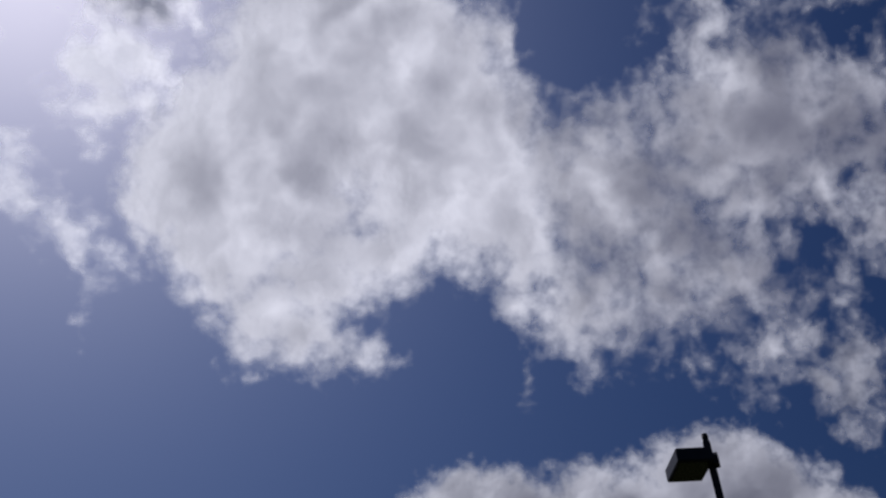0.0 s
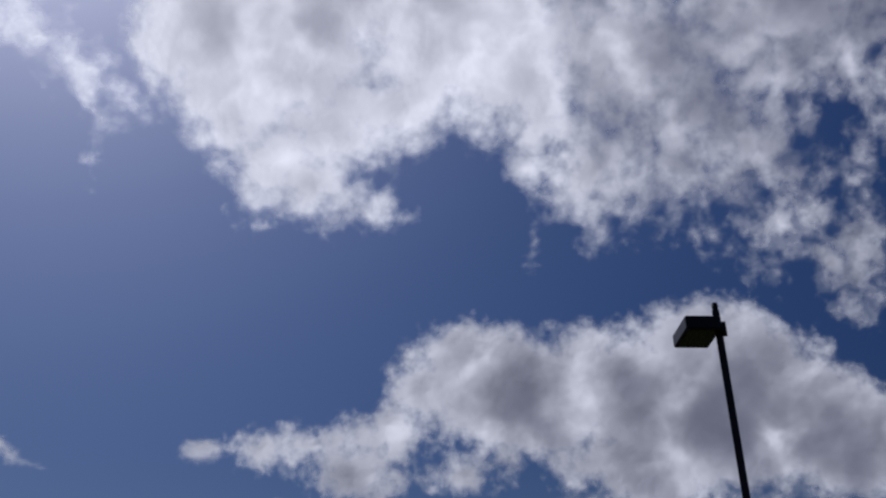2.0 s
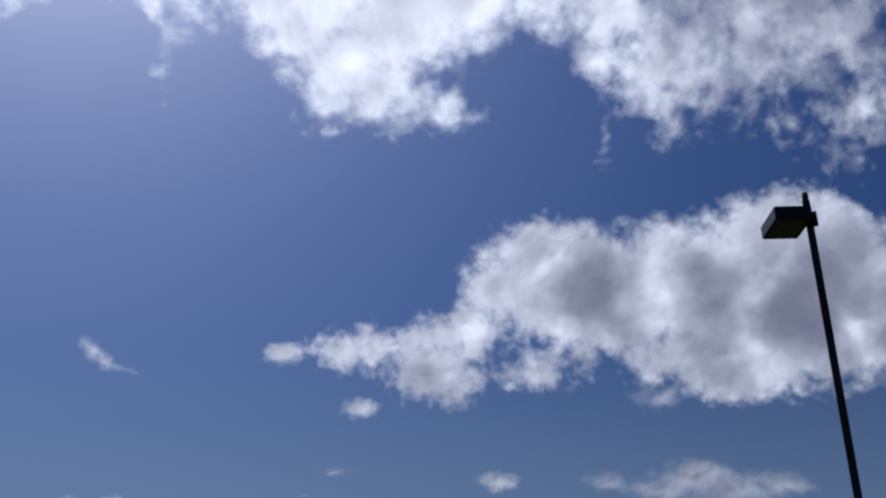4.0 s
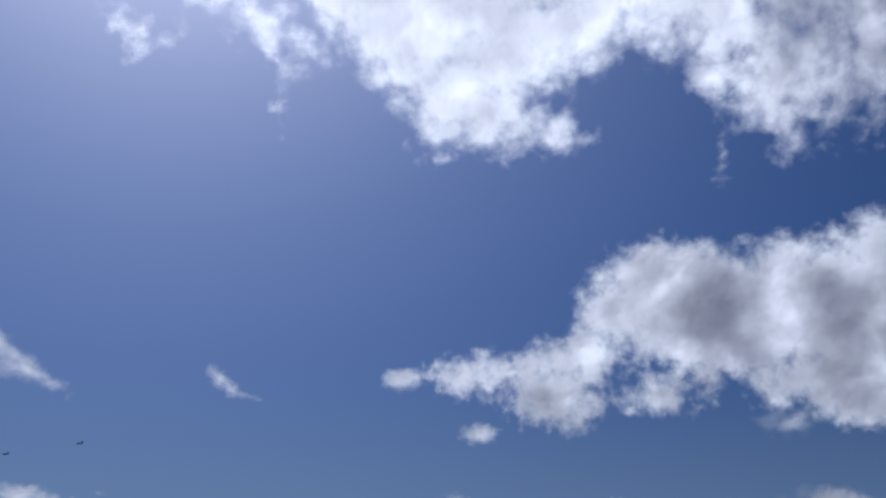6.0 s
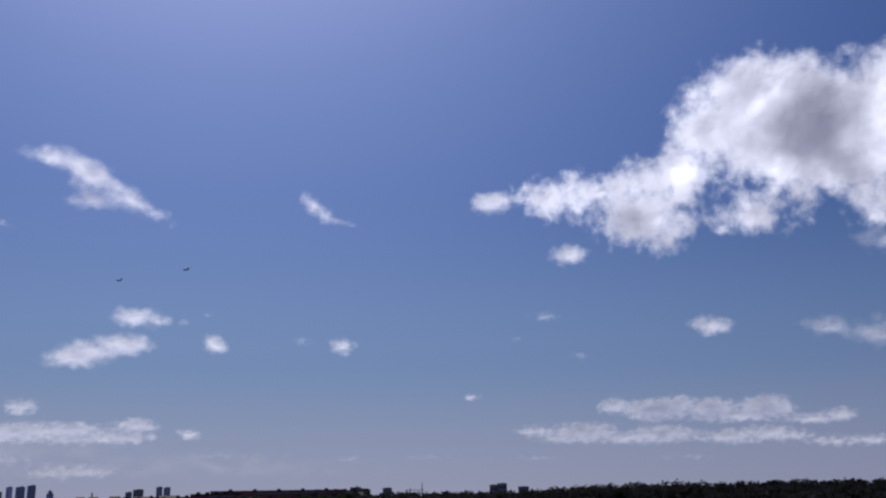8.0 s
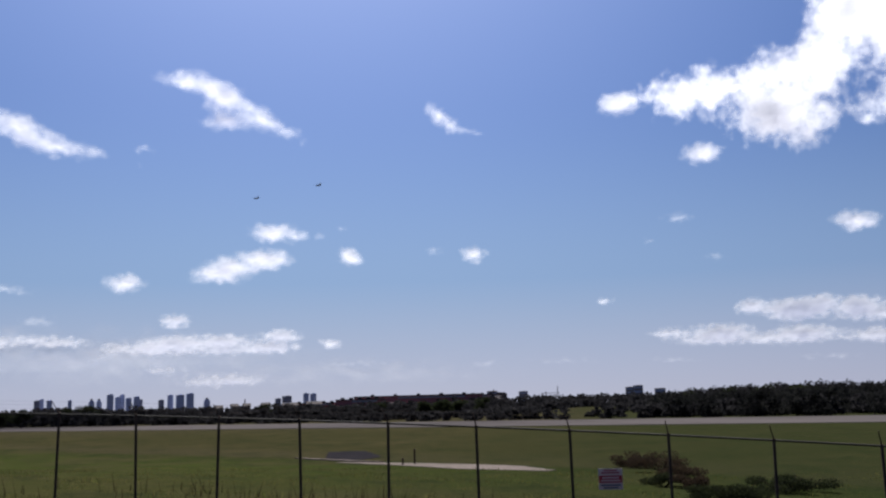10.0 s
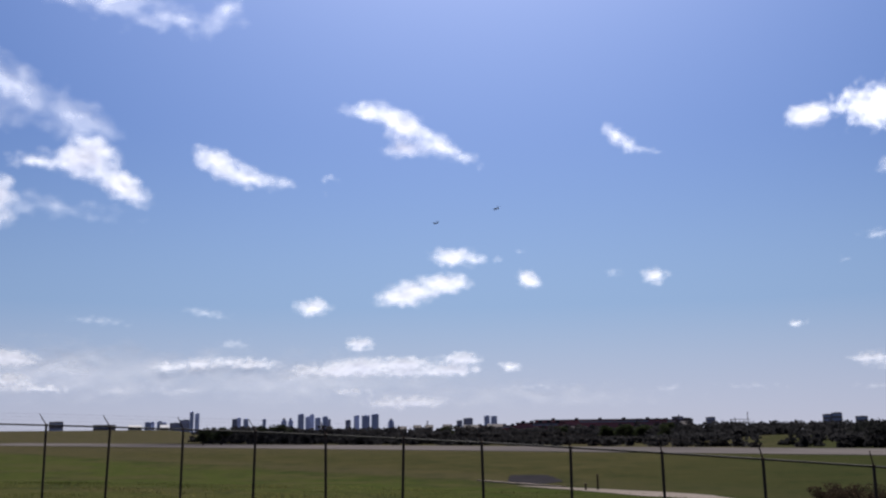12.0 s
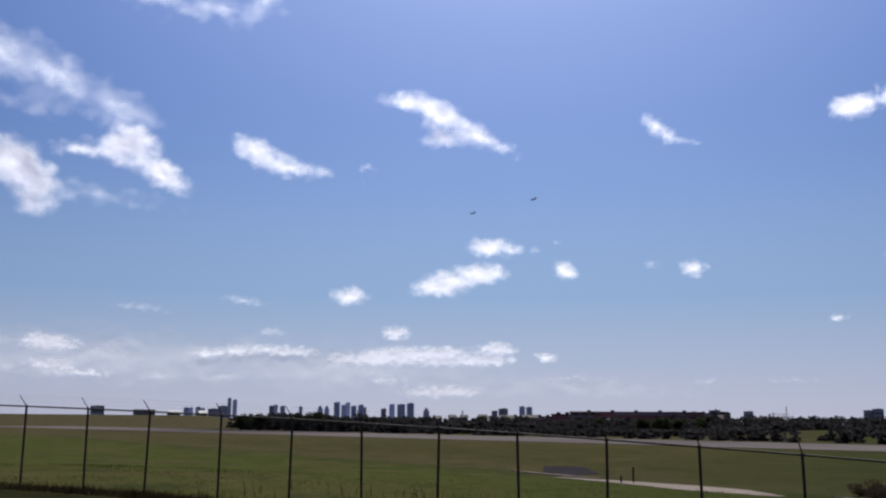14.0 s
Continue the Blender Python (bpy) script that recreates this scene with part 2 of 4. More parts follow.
def from_arrays(name, verts, faces, material, smooth=False):
    me = bpy.data.meshes.new(name)
    if isinstance(faces, np.ndarray):                 # all quads
        me.vertices.add(len(verts))
        me.vertices.foreach_set("co", np.asarray(verts, np.float32).ravel())
        me.loops.add(faces.size)
        me.loops.foreach_set("vertex_index", faces.astype(np.int32).ravel())
        me.polygons.add(len(faces))
        me.polygons.foreach_set("loop_start", np.arange(0, faces.size, 4, dtype=np.int32))
        me.update(calc_edges=True)
    else:
        me.from_pydata([tuple(map(float, p)) for p in verts], [], [tuple(map(int, q)) for q in faces])
    me.materials.append(material)
    if smooth:
        me.polygons.foreach_set("use_smooth", [True] * len(me.polygons))
    me.update()
    return me


def grid_faces(rows, cols, closed=False):
    i, j = np.meshgrid(np.arange(rows - 1), np.arange(cols if closed else cols - 1), indexing="ij")
    j2 = (j + 1) % cols
    return np.stack([i * cols + j, i * cols + j2, (i + 1) * cols + j2, (i + 1) * cols + j], -1).reshape(-1, 4)


def build_ground():
    radii = np.concatenate([np.linspace(0.03, 70, 140), np.geomspace(71, 4800, 90)])
    angs = np.radians(np.concatenate([np.linspace(-25, 75, 300, endpoint=False), np.linspace(75, 335, 90, endpoint=False)]))
    rr, aa = np.meshgrid(radii, angs, indexing="ij")
    x, y = -rr * np.sin(aa), rr * np.cos(aa)
    verts = np.stack([x, y, ground_z(x, y)], -1).reshape(-1, 3)
    faces = list(grid_faces(len(radii), len(angs), True)) + [tuple(range(len(angs)))]
    return tagged(new("ground", from_arrays("ground", verts, faces, field_material(), True)), "mown lawn and rough grass field sloping away behind a fence", "ground", kind="structure")


build_ground()


def strip(name, near, far, x0, x1, lift, material, label, category):
    """A paved strip between two straight edges y = a + b x."""
    xs = np.linspace(x0, x1, 60)
    ys = np.linspace(0, 1, 6)
    X, S = np.meshgrid(xs, ys)
    Y = (near[0] + near[1] * X) * (1 - S) + (far[0] + far[1] * X) * S
    top = np.stack([X, Y, ground_z(X, Y) + lift], -1).reshape(-1, 3)
    n = len(top)
    verts = np.concatenate([top, top - (0, 0, lift + 0.3)])
    f = grid_faces(6, 60)
    rim = list(range(60)) + [60 * r + 59 for r in range(1, 6)] + list(range(358, 299, -1)) + [60 * r for r in range(4, 0, -1)]
    side = [(a, b, b + n, a + n) for a, b in zip(rim, rim[1:] + rim[:1])]
    return tagged(new(name, from_arrays(name, verts, list(f) + side, material)), label, category, kind="structure")


strip("runway", (136, -0.245), (179, -0.27), -480, 120, 0.06, TARMAC, "pale worn tarmac runway crossing the grass field", "runway")


# ---- clouds ----
def lattice_noise(x, y, seed):
    """Smooth gradient noise, about -0.7 to 0.7."""
    xi, yi = np.floor(x), np.floor(y)
    fx, fy = x - xi, y - yi
    ux, uy = fx ** 3 * (fx * (6 * fx - 15) + 10), fy ** 3 * (fy * (6 * fy - 15) + 10)

    def g(i, j):
        h = np.sin((xi + i) * 127.1 + (yi + j) * 311.7 + seed * 74.7) * 43758.5453
        a = 6.28318 * (h - np.floor(h))
        return np.cos(a) * (fx - i) + np.sin(a) * (fy - j)
    top, low = g(0, 0) * (1 - ux) + g(1, 0) * ux, g(0, 1) * (1 - ux) + g(1, 1) * ux
    return top * (1 - uy) + low * uy


def value_noise(x, y, seed):
    return np.clip(lattice_noise(x, y, seed) + 0.5, 0, 1)


def fractal(x, y, seed, octaves=5, gain=0.55, billow=False, crease=0.0):
    """Octaves of noise, each turned against the last; plain: round 0, billow: 0 in the creases, about 0.5 on the lumps."""
    total, amp, norm = 0.0, 1.0, 0.0
    for o in range(octaves):
        v = lattice_noise(x, y, seed + o)
        total, norm, amp = total + amp * ((np.sqrt(v * v + crease * crease) - crease) * 1.7 if billow else v), norm + amp, amp * gain
        x, y = 2.03 * (0.8 * x - 0.6 * y) + 17.3, 2.03 * (0.6 * x + 0.8 * y) - 9.1
    return total / norm


def cloud_material(name, soft, opacity, deep0, deep1, grain=0.2, white_of=0.98, core=(0.36, 0.37, 0.43)):
    """Water droplets on a thin sheet: thickness sets the cover; depth paints the cloud's own shade into its colour,
    white to grey. Both in degrees.
    """
    m, n, l, b = nodes_of(name)
    n.remove(b)
    at, dp = n.new("ShaderNodeAttribute"), n.new("ShaderNodeAttribute")
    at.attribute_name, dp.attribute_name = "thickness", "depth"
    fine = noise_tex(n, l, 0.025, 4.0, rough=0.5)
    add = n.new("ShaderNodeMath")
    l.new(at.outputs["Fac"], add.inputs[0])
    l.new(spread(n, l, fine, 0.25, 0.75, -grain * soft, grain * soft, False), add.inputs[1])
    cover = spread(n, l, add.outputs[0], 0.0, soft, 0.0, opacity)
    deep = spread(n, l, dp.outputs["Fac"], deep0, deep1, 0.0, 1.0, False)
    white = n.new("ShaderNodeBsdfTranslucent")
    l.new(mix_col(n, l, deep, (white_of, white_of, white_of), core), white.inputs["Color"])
    back = n.new("ShaderNodeBsdfDiffuse")
    back.inputs["Color"].default_value = (0.9, 0.9, 0.9, 1)
    body = n.new("ShaderNodeMixShader")
    body.inputs["Fac"].default_value = 0.15
    l.new(white.outputs[0], body.inputs[1])
    l.new(back.outputs[0], body.inputs[2])
    clear, mixed = n.new("ShaderNodeBsdfTransparent"), n.new("ShaderNodeMixShader")
    l.new(cover, mixed.inputs["Fac"])
    l.new(clear.outputs[0], mixed.inputs[1])
    l.new(body.outputs[0], mixed.inputs[2])
    l.new(mixed.outputs[0], n["Material Output"].inputs["Surface"])
    return m


HEAP = dict(mat=cloud_material("deep_cumulus", 0.85, 1.0, 0.6, 8.0, core=(0.19, 0.195, 0.24)), ragged=0.38, warp=0.26, fine=0.42, octaves=5, streak=1.0, lumps=1.2)
TORN = dict(mat=cloud_material("torn_cumulus", 1.7, 0.85, 0.1, 4.0, core=(0.19, 0.195, 0.24)), ragged=0.75, warp=0.35, fine=0.50, octaves=5, streak=1.0, lumps=0.4)
PUFF = dict(mat=cloud_material("small_cumulus", 1.15, 0.95, 0.02, 1.5, 0.05, 0.74), ragged=0.30, warp=0.32, fine=0.36, octaves=5, streak=1.4, lumps=0.7)
WISP = dict(mat=cloud_material("cloud_veil", 2.0, 0.6, 0.5, 6.0, 0.05, 0.8), ragged=0.45, warp=0.4, fine=0.26, octaves=3, streak=1.6, lumps=0.0)
FIBRE = dict(mat=cloud_material("frayed_cloud", 1.5, 0.95, 0.5, 6.0, 0.15), ragged=0.7, warp=0.9, fine=0.42, octaves=5, streak=1.3, lumps=0.5)
HAZE = dict(mat=cloud_material("horizon_haze", 2.0, 0.55, 0.5, 6.0, 0.02, 0.48), ragged=0.4, warp=0.4, fine=0.2, octaves=2, streak=2.5, lumps=0.0)
ROW = dict(mat=cloud_material("low_far_cumulus", 1.1, 0.80, 0.02, 0.9, 0.04, 0.72), ragged=0.45, warp=0.36, fine=0.36, octaves=5, streak=1.8, lumps=0.6)
cloud_count = 0


def islands(mask):
    """Numbers the joined patches of a grid of faces."""
    ids = np.where(mask, np.arange(mask.size).reshape(mask.shape) + 1, 0)
    while True:
        p = np.pad(ids, 1)
        best = np.where(mask, np.maximum.reduce([p[1:-1, 1:-1], p[:-2, 1:-1], p[2:, 1:-1], p[1:-1, :-2], p[1:-1, 2:]]), 0)
        flat = np.concatenate([[0], best.ravel()])
        best = np.where(mask, np.maximum(best, flat[best]), 0)
        if (best == ids).all():
            return ids
        ids = best


def cloud(label, kind, yaw, el, lobes, size=0.6, ragged=None, torn=None, dense=1.0, shift=0.0):
    """A cloud round a bearing. lobes: across, up, two radii, tilt (degrees) and weight of each billow; size: of its
    lumps, in degrees;
    torn: from where to where across it frays more and more; dense: how grey its shade is painted, mostly more away from
    the sun;
    shift: of its painted grey folds across it."""
    global cloud_count
    cloud_count += 1
    seed = cloud_count * 3.1
    L = np.array(lobes)
    reach = np.maximum(L[:, 2], L[:, 3]) * 1.1 + size * 0.9
    u0, u1, v0, v1 = (L[:, 0] - reach).min(), (L[:, 0] + reach).max(), (L[:, 1] - reach).min(), (L[:, 1] + reach).max()
    step = max(0.035, min(0.08, (u1 - u0) / 110))
    U, V = np.meshgrid(np.arange(u0, u1, step), np.arange(v0, v1, step))
    w = kind["warp"] * size * 2
    wu = U + w * fractal(U / size * 0.8, V / size * 0.8, seed, 5)
    wv = V + w * fractal(U / size * 0.8, V / size * 0.8, seed + 40, 5)
    total, cut = np.zeros_like(U), np.zeros_like(U)
    sharp = 3.0 / size
    for cu, cv, a, b, tilt, weight in lobes:
        c, s = math.cos(radians(tilt)), math.sin(radians(tilt))
        p, q = ((wu - cu) * c + (wv - cv) * s) / a, (-(wu - cu) * s + (wv - cv) * c) / b
        inside = (1 - np.sqrt(p * p + q * q)) * min(a, b)
        if weight < 0:
            cut = cut - weight * np.clip(inside + 0.3 * min(a, b), 0, None) * 2.2
        else:
            total = total + np.exp(np.clip(sharp * (inside - (1 - weight) * min(a, b) * 0.6), -40, 40))
    body = np.log(total + 1e-12) / sharp
    rag = (kind["ragged"] if ragged is None else ragged) * size
    lumps, tear = kind["lumps"], 0.0
    if torn:
        tear = ramp(torn[0], torn[1], U)
        rag, body, lumps = rag * (1 + 0.35 * tear), body * (1 - 0.24 * tear) + 0.22 * size * tear, lumps * (1 - 0.7 * tear)
    lump = fractal(U / size * 1.0, V / size * 1.0, seed + 60, 4, 0.45, True)
    fray = fractal(U / size * 0.9 + 5, V / size * 0.9 * kind["streak"], seed + 80, kind["octaves"], kind["fine"])
    cut = cut * np.clip(0.8 + 2.2 * fractal(U / size * 1.6, V / size * 1.6, seed + 200, 5, 0.55), 0, 2)
    fine_tear = tear * 0.9 * size * fractal(wu / size * 2.2, wv / size * 1.7, seed + 220, 4, 0.45) if torn else 0.0
    coarse = body - 0.7 * cut
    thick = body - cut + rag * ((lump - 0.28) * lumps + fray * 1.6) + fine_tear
    puff = fractal(U / max(size, 2.0) * 0.5, V / max(size, 2.0) * 0.5, seed + 130, 4, 0.45)
    puff_small = fractal(U / size * 1.5, V / size * 1.5, seed + 160, 4, 0.5)
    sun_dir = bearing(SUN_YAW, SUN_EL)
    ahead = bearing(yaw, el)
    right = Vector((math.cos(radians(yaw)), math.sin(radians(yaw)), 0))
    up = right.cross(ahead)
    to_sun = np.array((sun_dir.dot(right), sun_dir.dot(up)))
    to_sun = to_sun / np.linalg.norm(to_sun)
    solid, sun_shade = np.clip(0.75 * coarse + 0.25 * thick, 0, 4.0), np.zeros_like(U)
    for j in range(1, 9):                    # the cloud's own shade along the sun's way, to paint into its colour
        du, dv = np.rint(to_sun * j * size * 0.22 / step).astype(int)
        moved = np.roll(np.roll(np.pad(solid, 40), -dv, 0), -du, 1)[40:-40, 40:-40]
        sun_shade = sun_shade + moved / 8
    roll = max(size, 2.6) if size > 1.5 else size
    folds = fractal((wu - shift) / roll * 0.44, wv / roll * 0.44, seed + 120, 4, 0.42, True, 0.14)      # bright thin creases between thick grey lumps, painted in as shading
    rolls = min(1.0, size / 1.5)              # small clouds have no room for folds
    depth = (0.45 * solid + 0.75 * sun_shade) * np.clip((1 - rolls) * 1.1 + rolls * (0.36 + 3.0 * folds + 1.3 * puff) + 0.32 * min(1.0, size / 2.0) * puff_small, 0.12, 2.6) * dense
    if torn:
        # the frayed side lies away from the sun and is painted greyer
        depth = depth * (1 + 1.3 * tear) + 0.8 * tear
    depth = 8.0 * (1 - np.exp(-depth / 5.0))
    dist = min(4300, max(2300, 1300 / math.sin(radians(max(el, 5))))) + 2 * (cloud_count % 7)
    belly = np.clip(body / size, -0.5, 2.0)
    bulge = size * (0.35 * ramp(-0.5, 2.0, belly) + 0.10 * fractal(U / size * 0.45, V / size * 0.45, seed + 140, 2, 0.4))
    k = math.pi / 180
    vec = np.array(ahead)[None, None, :] + U[..., None] * k * np.array(right) + V[..., None] * k * np.array(up)
    base = ahead * dist
    pts = (vec * (dist * (1 - bulge[..., None] * k)) + np.array((0, 0, 1.6)) - np.array(base)).reshape(-1, 3)
    F = grid_faces(*U.shape)
    mask = (thick.ravel()[F] > -0.12 * size).any(1)
    ids = islands(mask.reshape(U.shape[0] - 1, U.shape[1] - 1)).ravel()
    numbers, counts = np.unique(ids[ids > 0], return_counts=True)
    for number, count in sorted(zip(numbers, counts), key=lambda r: -r[1]):
        if count < max(60, 0.012 * counts.sum()):
            continue
        F2 = F[ids == number]
        used = np.unique(F2)
        index = np.zeros(U.size, int)
        index[used] = np.arange(len(used))
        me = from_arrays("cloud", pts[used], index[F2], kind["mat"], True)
        # per vertex: thickness for the cover, depth for the painted shade
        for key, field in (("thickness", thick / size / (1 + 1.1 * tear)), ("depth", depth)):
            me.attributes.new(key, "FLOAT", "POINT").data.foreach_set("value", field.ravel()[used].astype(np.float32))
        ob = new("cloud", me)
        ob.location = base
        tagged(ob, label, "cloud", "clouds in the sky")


cloud("huge white cumulus bank with grey billows, frayed at one side", HEAP, -12.72, 42.45, [
    # first two billows: added, mostly above the view, to shade the far field
    (-21.00, 15.60, 3.70, 3.40, -12, 1), (-16.00, 18.50, 4.00, 4.00, -12, 1), (-17.32, 2.65, 8.44, 7.03, -12, 1), (-9.05, 7.10, 9.53, 7.85, -13, 1), (-4.07, 1.12, 6.43, 6.86, -13, 1), (-19.90, -1.81, 4.59, 3.27, -42, 1),
    (-17.57, -5.92, 3.88, 2.73, -42, 1), (-19.06, -7.44, 1.59, 2.95, -47, 1), (-13.94, -4.52, 5.28, 3.19, -12, 1), (-12.93, -9.87, 2.55, 1.79, -12, 1),
    (-8.72, -3.84, 4.16, 2.78, 3, 1), (-9.08, 15.98, 8.11, 6.63, -14, 1), (-15.45, -7.82, 2.85, 2.15, -12, 1), (0.33, 6.97, 2.00, 2.32, -13, 1),
    (-3.84, -4.18, 2.74, 1.90, -12, 1), (5.46, -2.73, 6.59, 6.11, -12, 1), (13.41, -1.43, 7.05, 7.67, -13, 1), (2.04, -9.31, 4.43, 3.63, -47, 1),
    (7.32, -6.93, 5.28, 4.79, -12, 1), (-0.50, -4.90, 3.05, 3.79, -12, 1), (0.81, -11.89, 1.71, 2.10, -32, 1), (6.72, -9.94, 4.64, 3.79, -12, 1),
    (10.94, -9.09, 4.25, 4.78, -12, 1), (18.96, -1.35, 4.42, 6.24, -13, 1), (11.62, 4.67, 2.90, 2.93, -13, 1), (20.95, -6.48, 3.16, 5.65, -12, 1),
    (16.01, -5.06, 4.16, 3.66, -12, 1), (12.95, -12.64, 1.96, 1.71, -12, 0.4), (-2.03, -8.81, 1.37, 2.09, -42, 1), (4.61, 6.31, 2.96, 2.80, -13, -0.7),
    (15.69, -8.56, 1.25, 1.9, -33, -0.8), (15.6, -13.4, 0.8, 1.9, -20, -0.6), (13.6, -10.0, 0.9, 0.8, -20, -0.5), (-0.5, -8.1, 1.3, 0.9, -10, -0.5), (12.1, -14.6, 2.6, 2.6, -20, 0.45), (10.6, -16.6, 1.6, 1.4, -20, 0.3), (17.6, -10.2, 1.9, 3.0, -10, 0.7), (18.92, -12.51, 1.29, 2.03, -12, -0.5), (8.99, 4.79, 1.30, 1.31, -13, -0.3), (19.46, 3.17, 1.89, 1.61, -13, -0.7),
    (18.58, -5.29, 0.70, 0.73, -12, -0.7),
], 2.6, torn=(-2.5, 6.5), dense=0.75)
cloud("tattered cloud scrap, white and thin", TORN, -28.74, 25.45, [
    (-0.66, -0.55, 1.44, 1.40, 6, 0.8), (0.71, -2.06, 1.94, 2.80, -15, 1), (-3.53, 2.44, 1.80, 1.29, -17, 0.8), (-0.52, 2.20, 1.44, 1.89, -17, 0.7),
    (1.35, 0.34, 2.08, 2.17, -16, 1),
], 1.4, ragged=0.9)
cloud("thin veil of wispy cloud near the sun", FIBRE, 25.36, 44.39, [
    (2.92, 3.60, 3.83, 3.70, 46, 1), (0.37, -4.50, 3.89, 1.87, -15, 1), (3.54, -6.76, 3.48, 1.43, -20, 1), (1.60, -0.32, 1.80, 2.49, -29, 0.7),
    (-3.39, -2.84, 3.35, 2.13, -9, 1), (4.34, -10.62, 0.86, 2.00, 32, 0.7), (4.62, 7.36, 3.50, 2.53, 17, 1), (-4.12, -7.69, 2.50, 1.82, -11, 0.7),
    (-5.61, 3.04, 2.83, 3.43, 37, 0.7),
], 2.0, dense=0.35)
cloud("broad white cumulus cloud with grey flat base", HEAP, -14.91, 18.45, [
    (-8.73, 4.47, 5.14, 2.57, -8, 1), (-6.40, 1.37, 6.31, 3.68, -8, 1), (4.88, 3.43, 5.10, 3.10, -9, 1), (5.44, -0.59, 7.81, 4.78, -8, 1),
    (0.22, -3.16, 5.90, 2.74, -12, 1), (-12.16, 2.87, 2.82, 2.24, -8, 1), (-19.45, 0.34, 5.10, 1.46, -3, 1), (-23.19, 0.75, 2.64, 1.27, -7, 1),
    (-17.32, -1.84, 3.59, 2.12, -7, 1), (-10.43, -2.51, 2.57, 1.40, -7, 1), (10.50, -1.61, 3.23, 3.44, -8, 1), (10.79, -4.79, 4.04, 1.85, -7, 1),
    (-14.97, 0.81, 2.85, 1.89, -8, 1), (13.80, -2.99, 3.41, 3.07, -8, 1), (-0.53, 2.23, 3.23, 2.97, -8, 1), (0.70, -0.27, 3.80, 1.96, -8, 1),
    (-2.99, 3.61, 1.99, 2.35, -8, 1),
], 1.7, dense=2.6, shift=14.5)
cloud("white cumulus cloud with ragged bright edges", PUFF, 11.76, 17.58, [
    (0.00, 0.00, 1.55, 0.87, 1, 1),
])
cloud("white cumulus cloud with ragged bright edges", PUFF, 7.14, 14.23, [
    (-0.00, -0.00, 1.37, 0.74, -1, 1),
])
cloud("faint grey-white cloud scrap", WISP, -11.01, 13.64, [
    (-0.00, -0.00, 2.00, 1.02, -6, 1),
], 0.8)
cloud("faint curl of cloud hanging below a larger one", WISP, -9.8, 29.08, [
    (0.14, 0.31, 0.47, 2.03, -12, 1), (-0.57, -1.31, 0.84, 0.27, -7, 1),
], 0.6)
cloud("long low cumulus cloud with bright top", PUFF, -12.98, 8.45, [
    (-0.48, 0.48, 2.46, 1.23, -5, 1), (-5.66, 0.75, 1.62, 0.64, -5, 1), (1.13, -0.43, 2.68, 1.03, -5, 1), (4.27, -0.42, 1.90, 0.83, -5, 1),
    (-2.68, -0.09, 2.08, 0.75, -5, 1),
], 0.9)
cloud("small thin white cumulus cloud", PUFF, -0.96, 9.59, [
    (-0.00, -0.00, 1.50, 0.71, -3, 1),
])
cloud("slanting white cloud with a pointed end", PUFF, 36.12, 17.98, [
    (-2.28, 1.24, 1.83, 0.66, -3, 1), (-0.26, 0.44, 2.08, 1.01, -28, 1), (2.12, -0.77, 1.86, 0.68, -28, 1), (-0.07, -1.03, 1.69, 0.67, 6, 1),
    (3.84, -1.54, 0.82, 0.27, -9, 1),
], .8)
cloud("slanting white cloud with soft edges", PUFF, 46.58, 15.45, [
    (-1.13, 0.40, 1.64, 0.98, -22, 1), (0.81, -0.37, 1.93, 0.73, -14, 1), (2.82, -0.59, 0.82, 0.33, -4, 1),
], .8)
cloud("slanting white cloud with soft edges", PUFF, 54.22, 14.8, [
    (-3.46, 0.37, 1.83, 0.55, 0, 1), (-0.41, 1.34, 1.38, 0.86, 0, 1), (-1.12, 0.63, 1.79, 1.09, -7, 1), (1.00, -0.55, 2.18, 1.06, -35, 1),
], .8)
cloud("white cumulus cloud, broken at its foot", PUFF, 61.13, 13.59, [
    (0.56, 0.02, 2.37, 1.48, -43, 1), (1.13, -1.80, 1.20, 0.78, 5, 1), (-1.15, 0.61, 1.66, 1.52, 6, 1),
], .9)
cloud("long thin veil of cloud", WISP, 57.23, 12.73, [
    (0.88, -0.03, 4.29, 0.64, -5, 1), (-2.05, 0.06, 1.74, 0.62, 4, 1),
], 1.0)
cloud("broad thin veil of cloud", WISP, 59.93, 18.83, [
    (0.69, 0.21, 3.50, 1.54, -27, 1), (4.34, -1.21, 2.30, 1.44, -20, 1), (-2.71, 1.10, 3.01, 1.81, -20, 1), (-0.31, -1.63, 2.59, 0.92, 7, 0.7),
], 1.2)
cloud("thin veil of cloud with a brighter knot", WISP, 53.45, 24.49, [
    (-0.99, 0.10, 3.31, 1.25, -8, 1), (3.04, -0.66, 2.85, 0.96, -1, 1), (5.53, 0.19, 0.95, 1.11, -23, 1), (-3.94, 0.48, 2.35, 0.90, 7, 1),
], 1.0)
cloud("faint comma-shaped scrap of cloud", PUFF, 22.35, 17.05, [
    (-0.75, 0.42, 1.05, 0.50, -47, 1), (-0.10, -0.15, 0.80, 0.40, -35, 1), (1.07, -0.54, 1.20, 0.22, -18, 0.8),
], .6)
cloud("small white cumulus cloud", PUFF, 33.03, 10.44, [
    (-0.29, 0.04, 1.64, 0.72, 0, 1), (1.08, -0.16, 0.75, 0.41, 0, 1),
])
cloud("tiny faint scrap of cloud", WISP, 29.98, 10.48, [
    (-0.52, -0.17, 0.48, 0.27, -0, 1), (0.81, 0.27, 0.41, 0.20, -0, 1),
], .4)
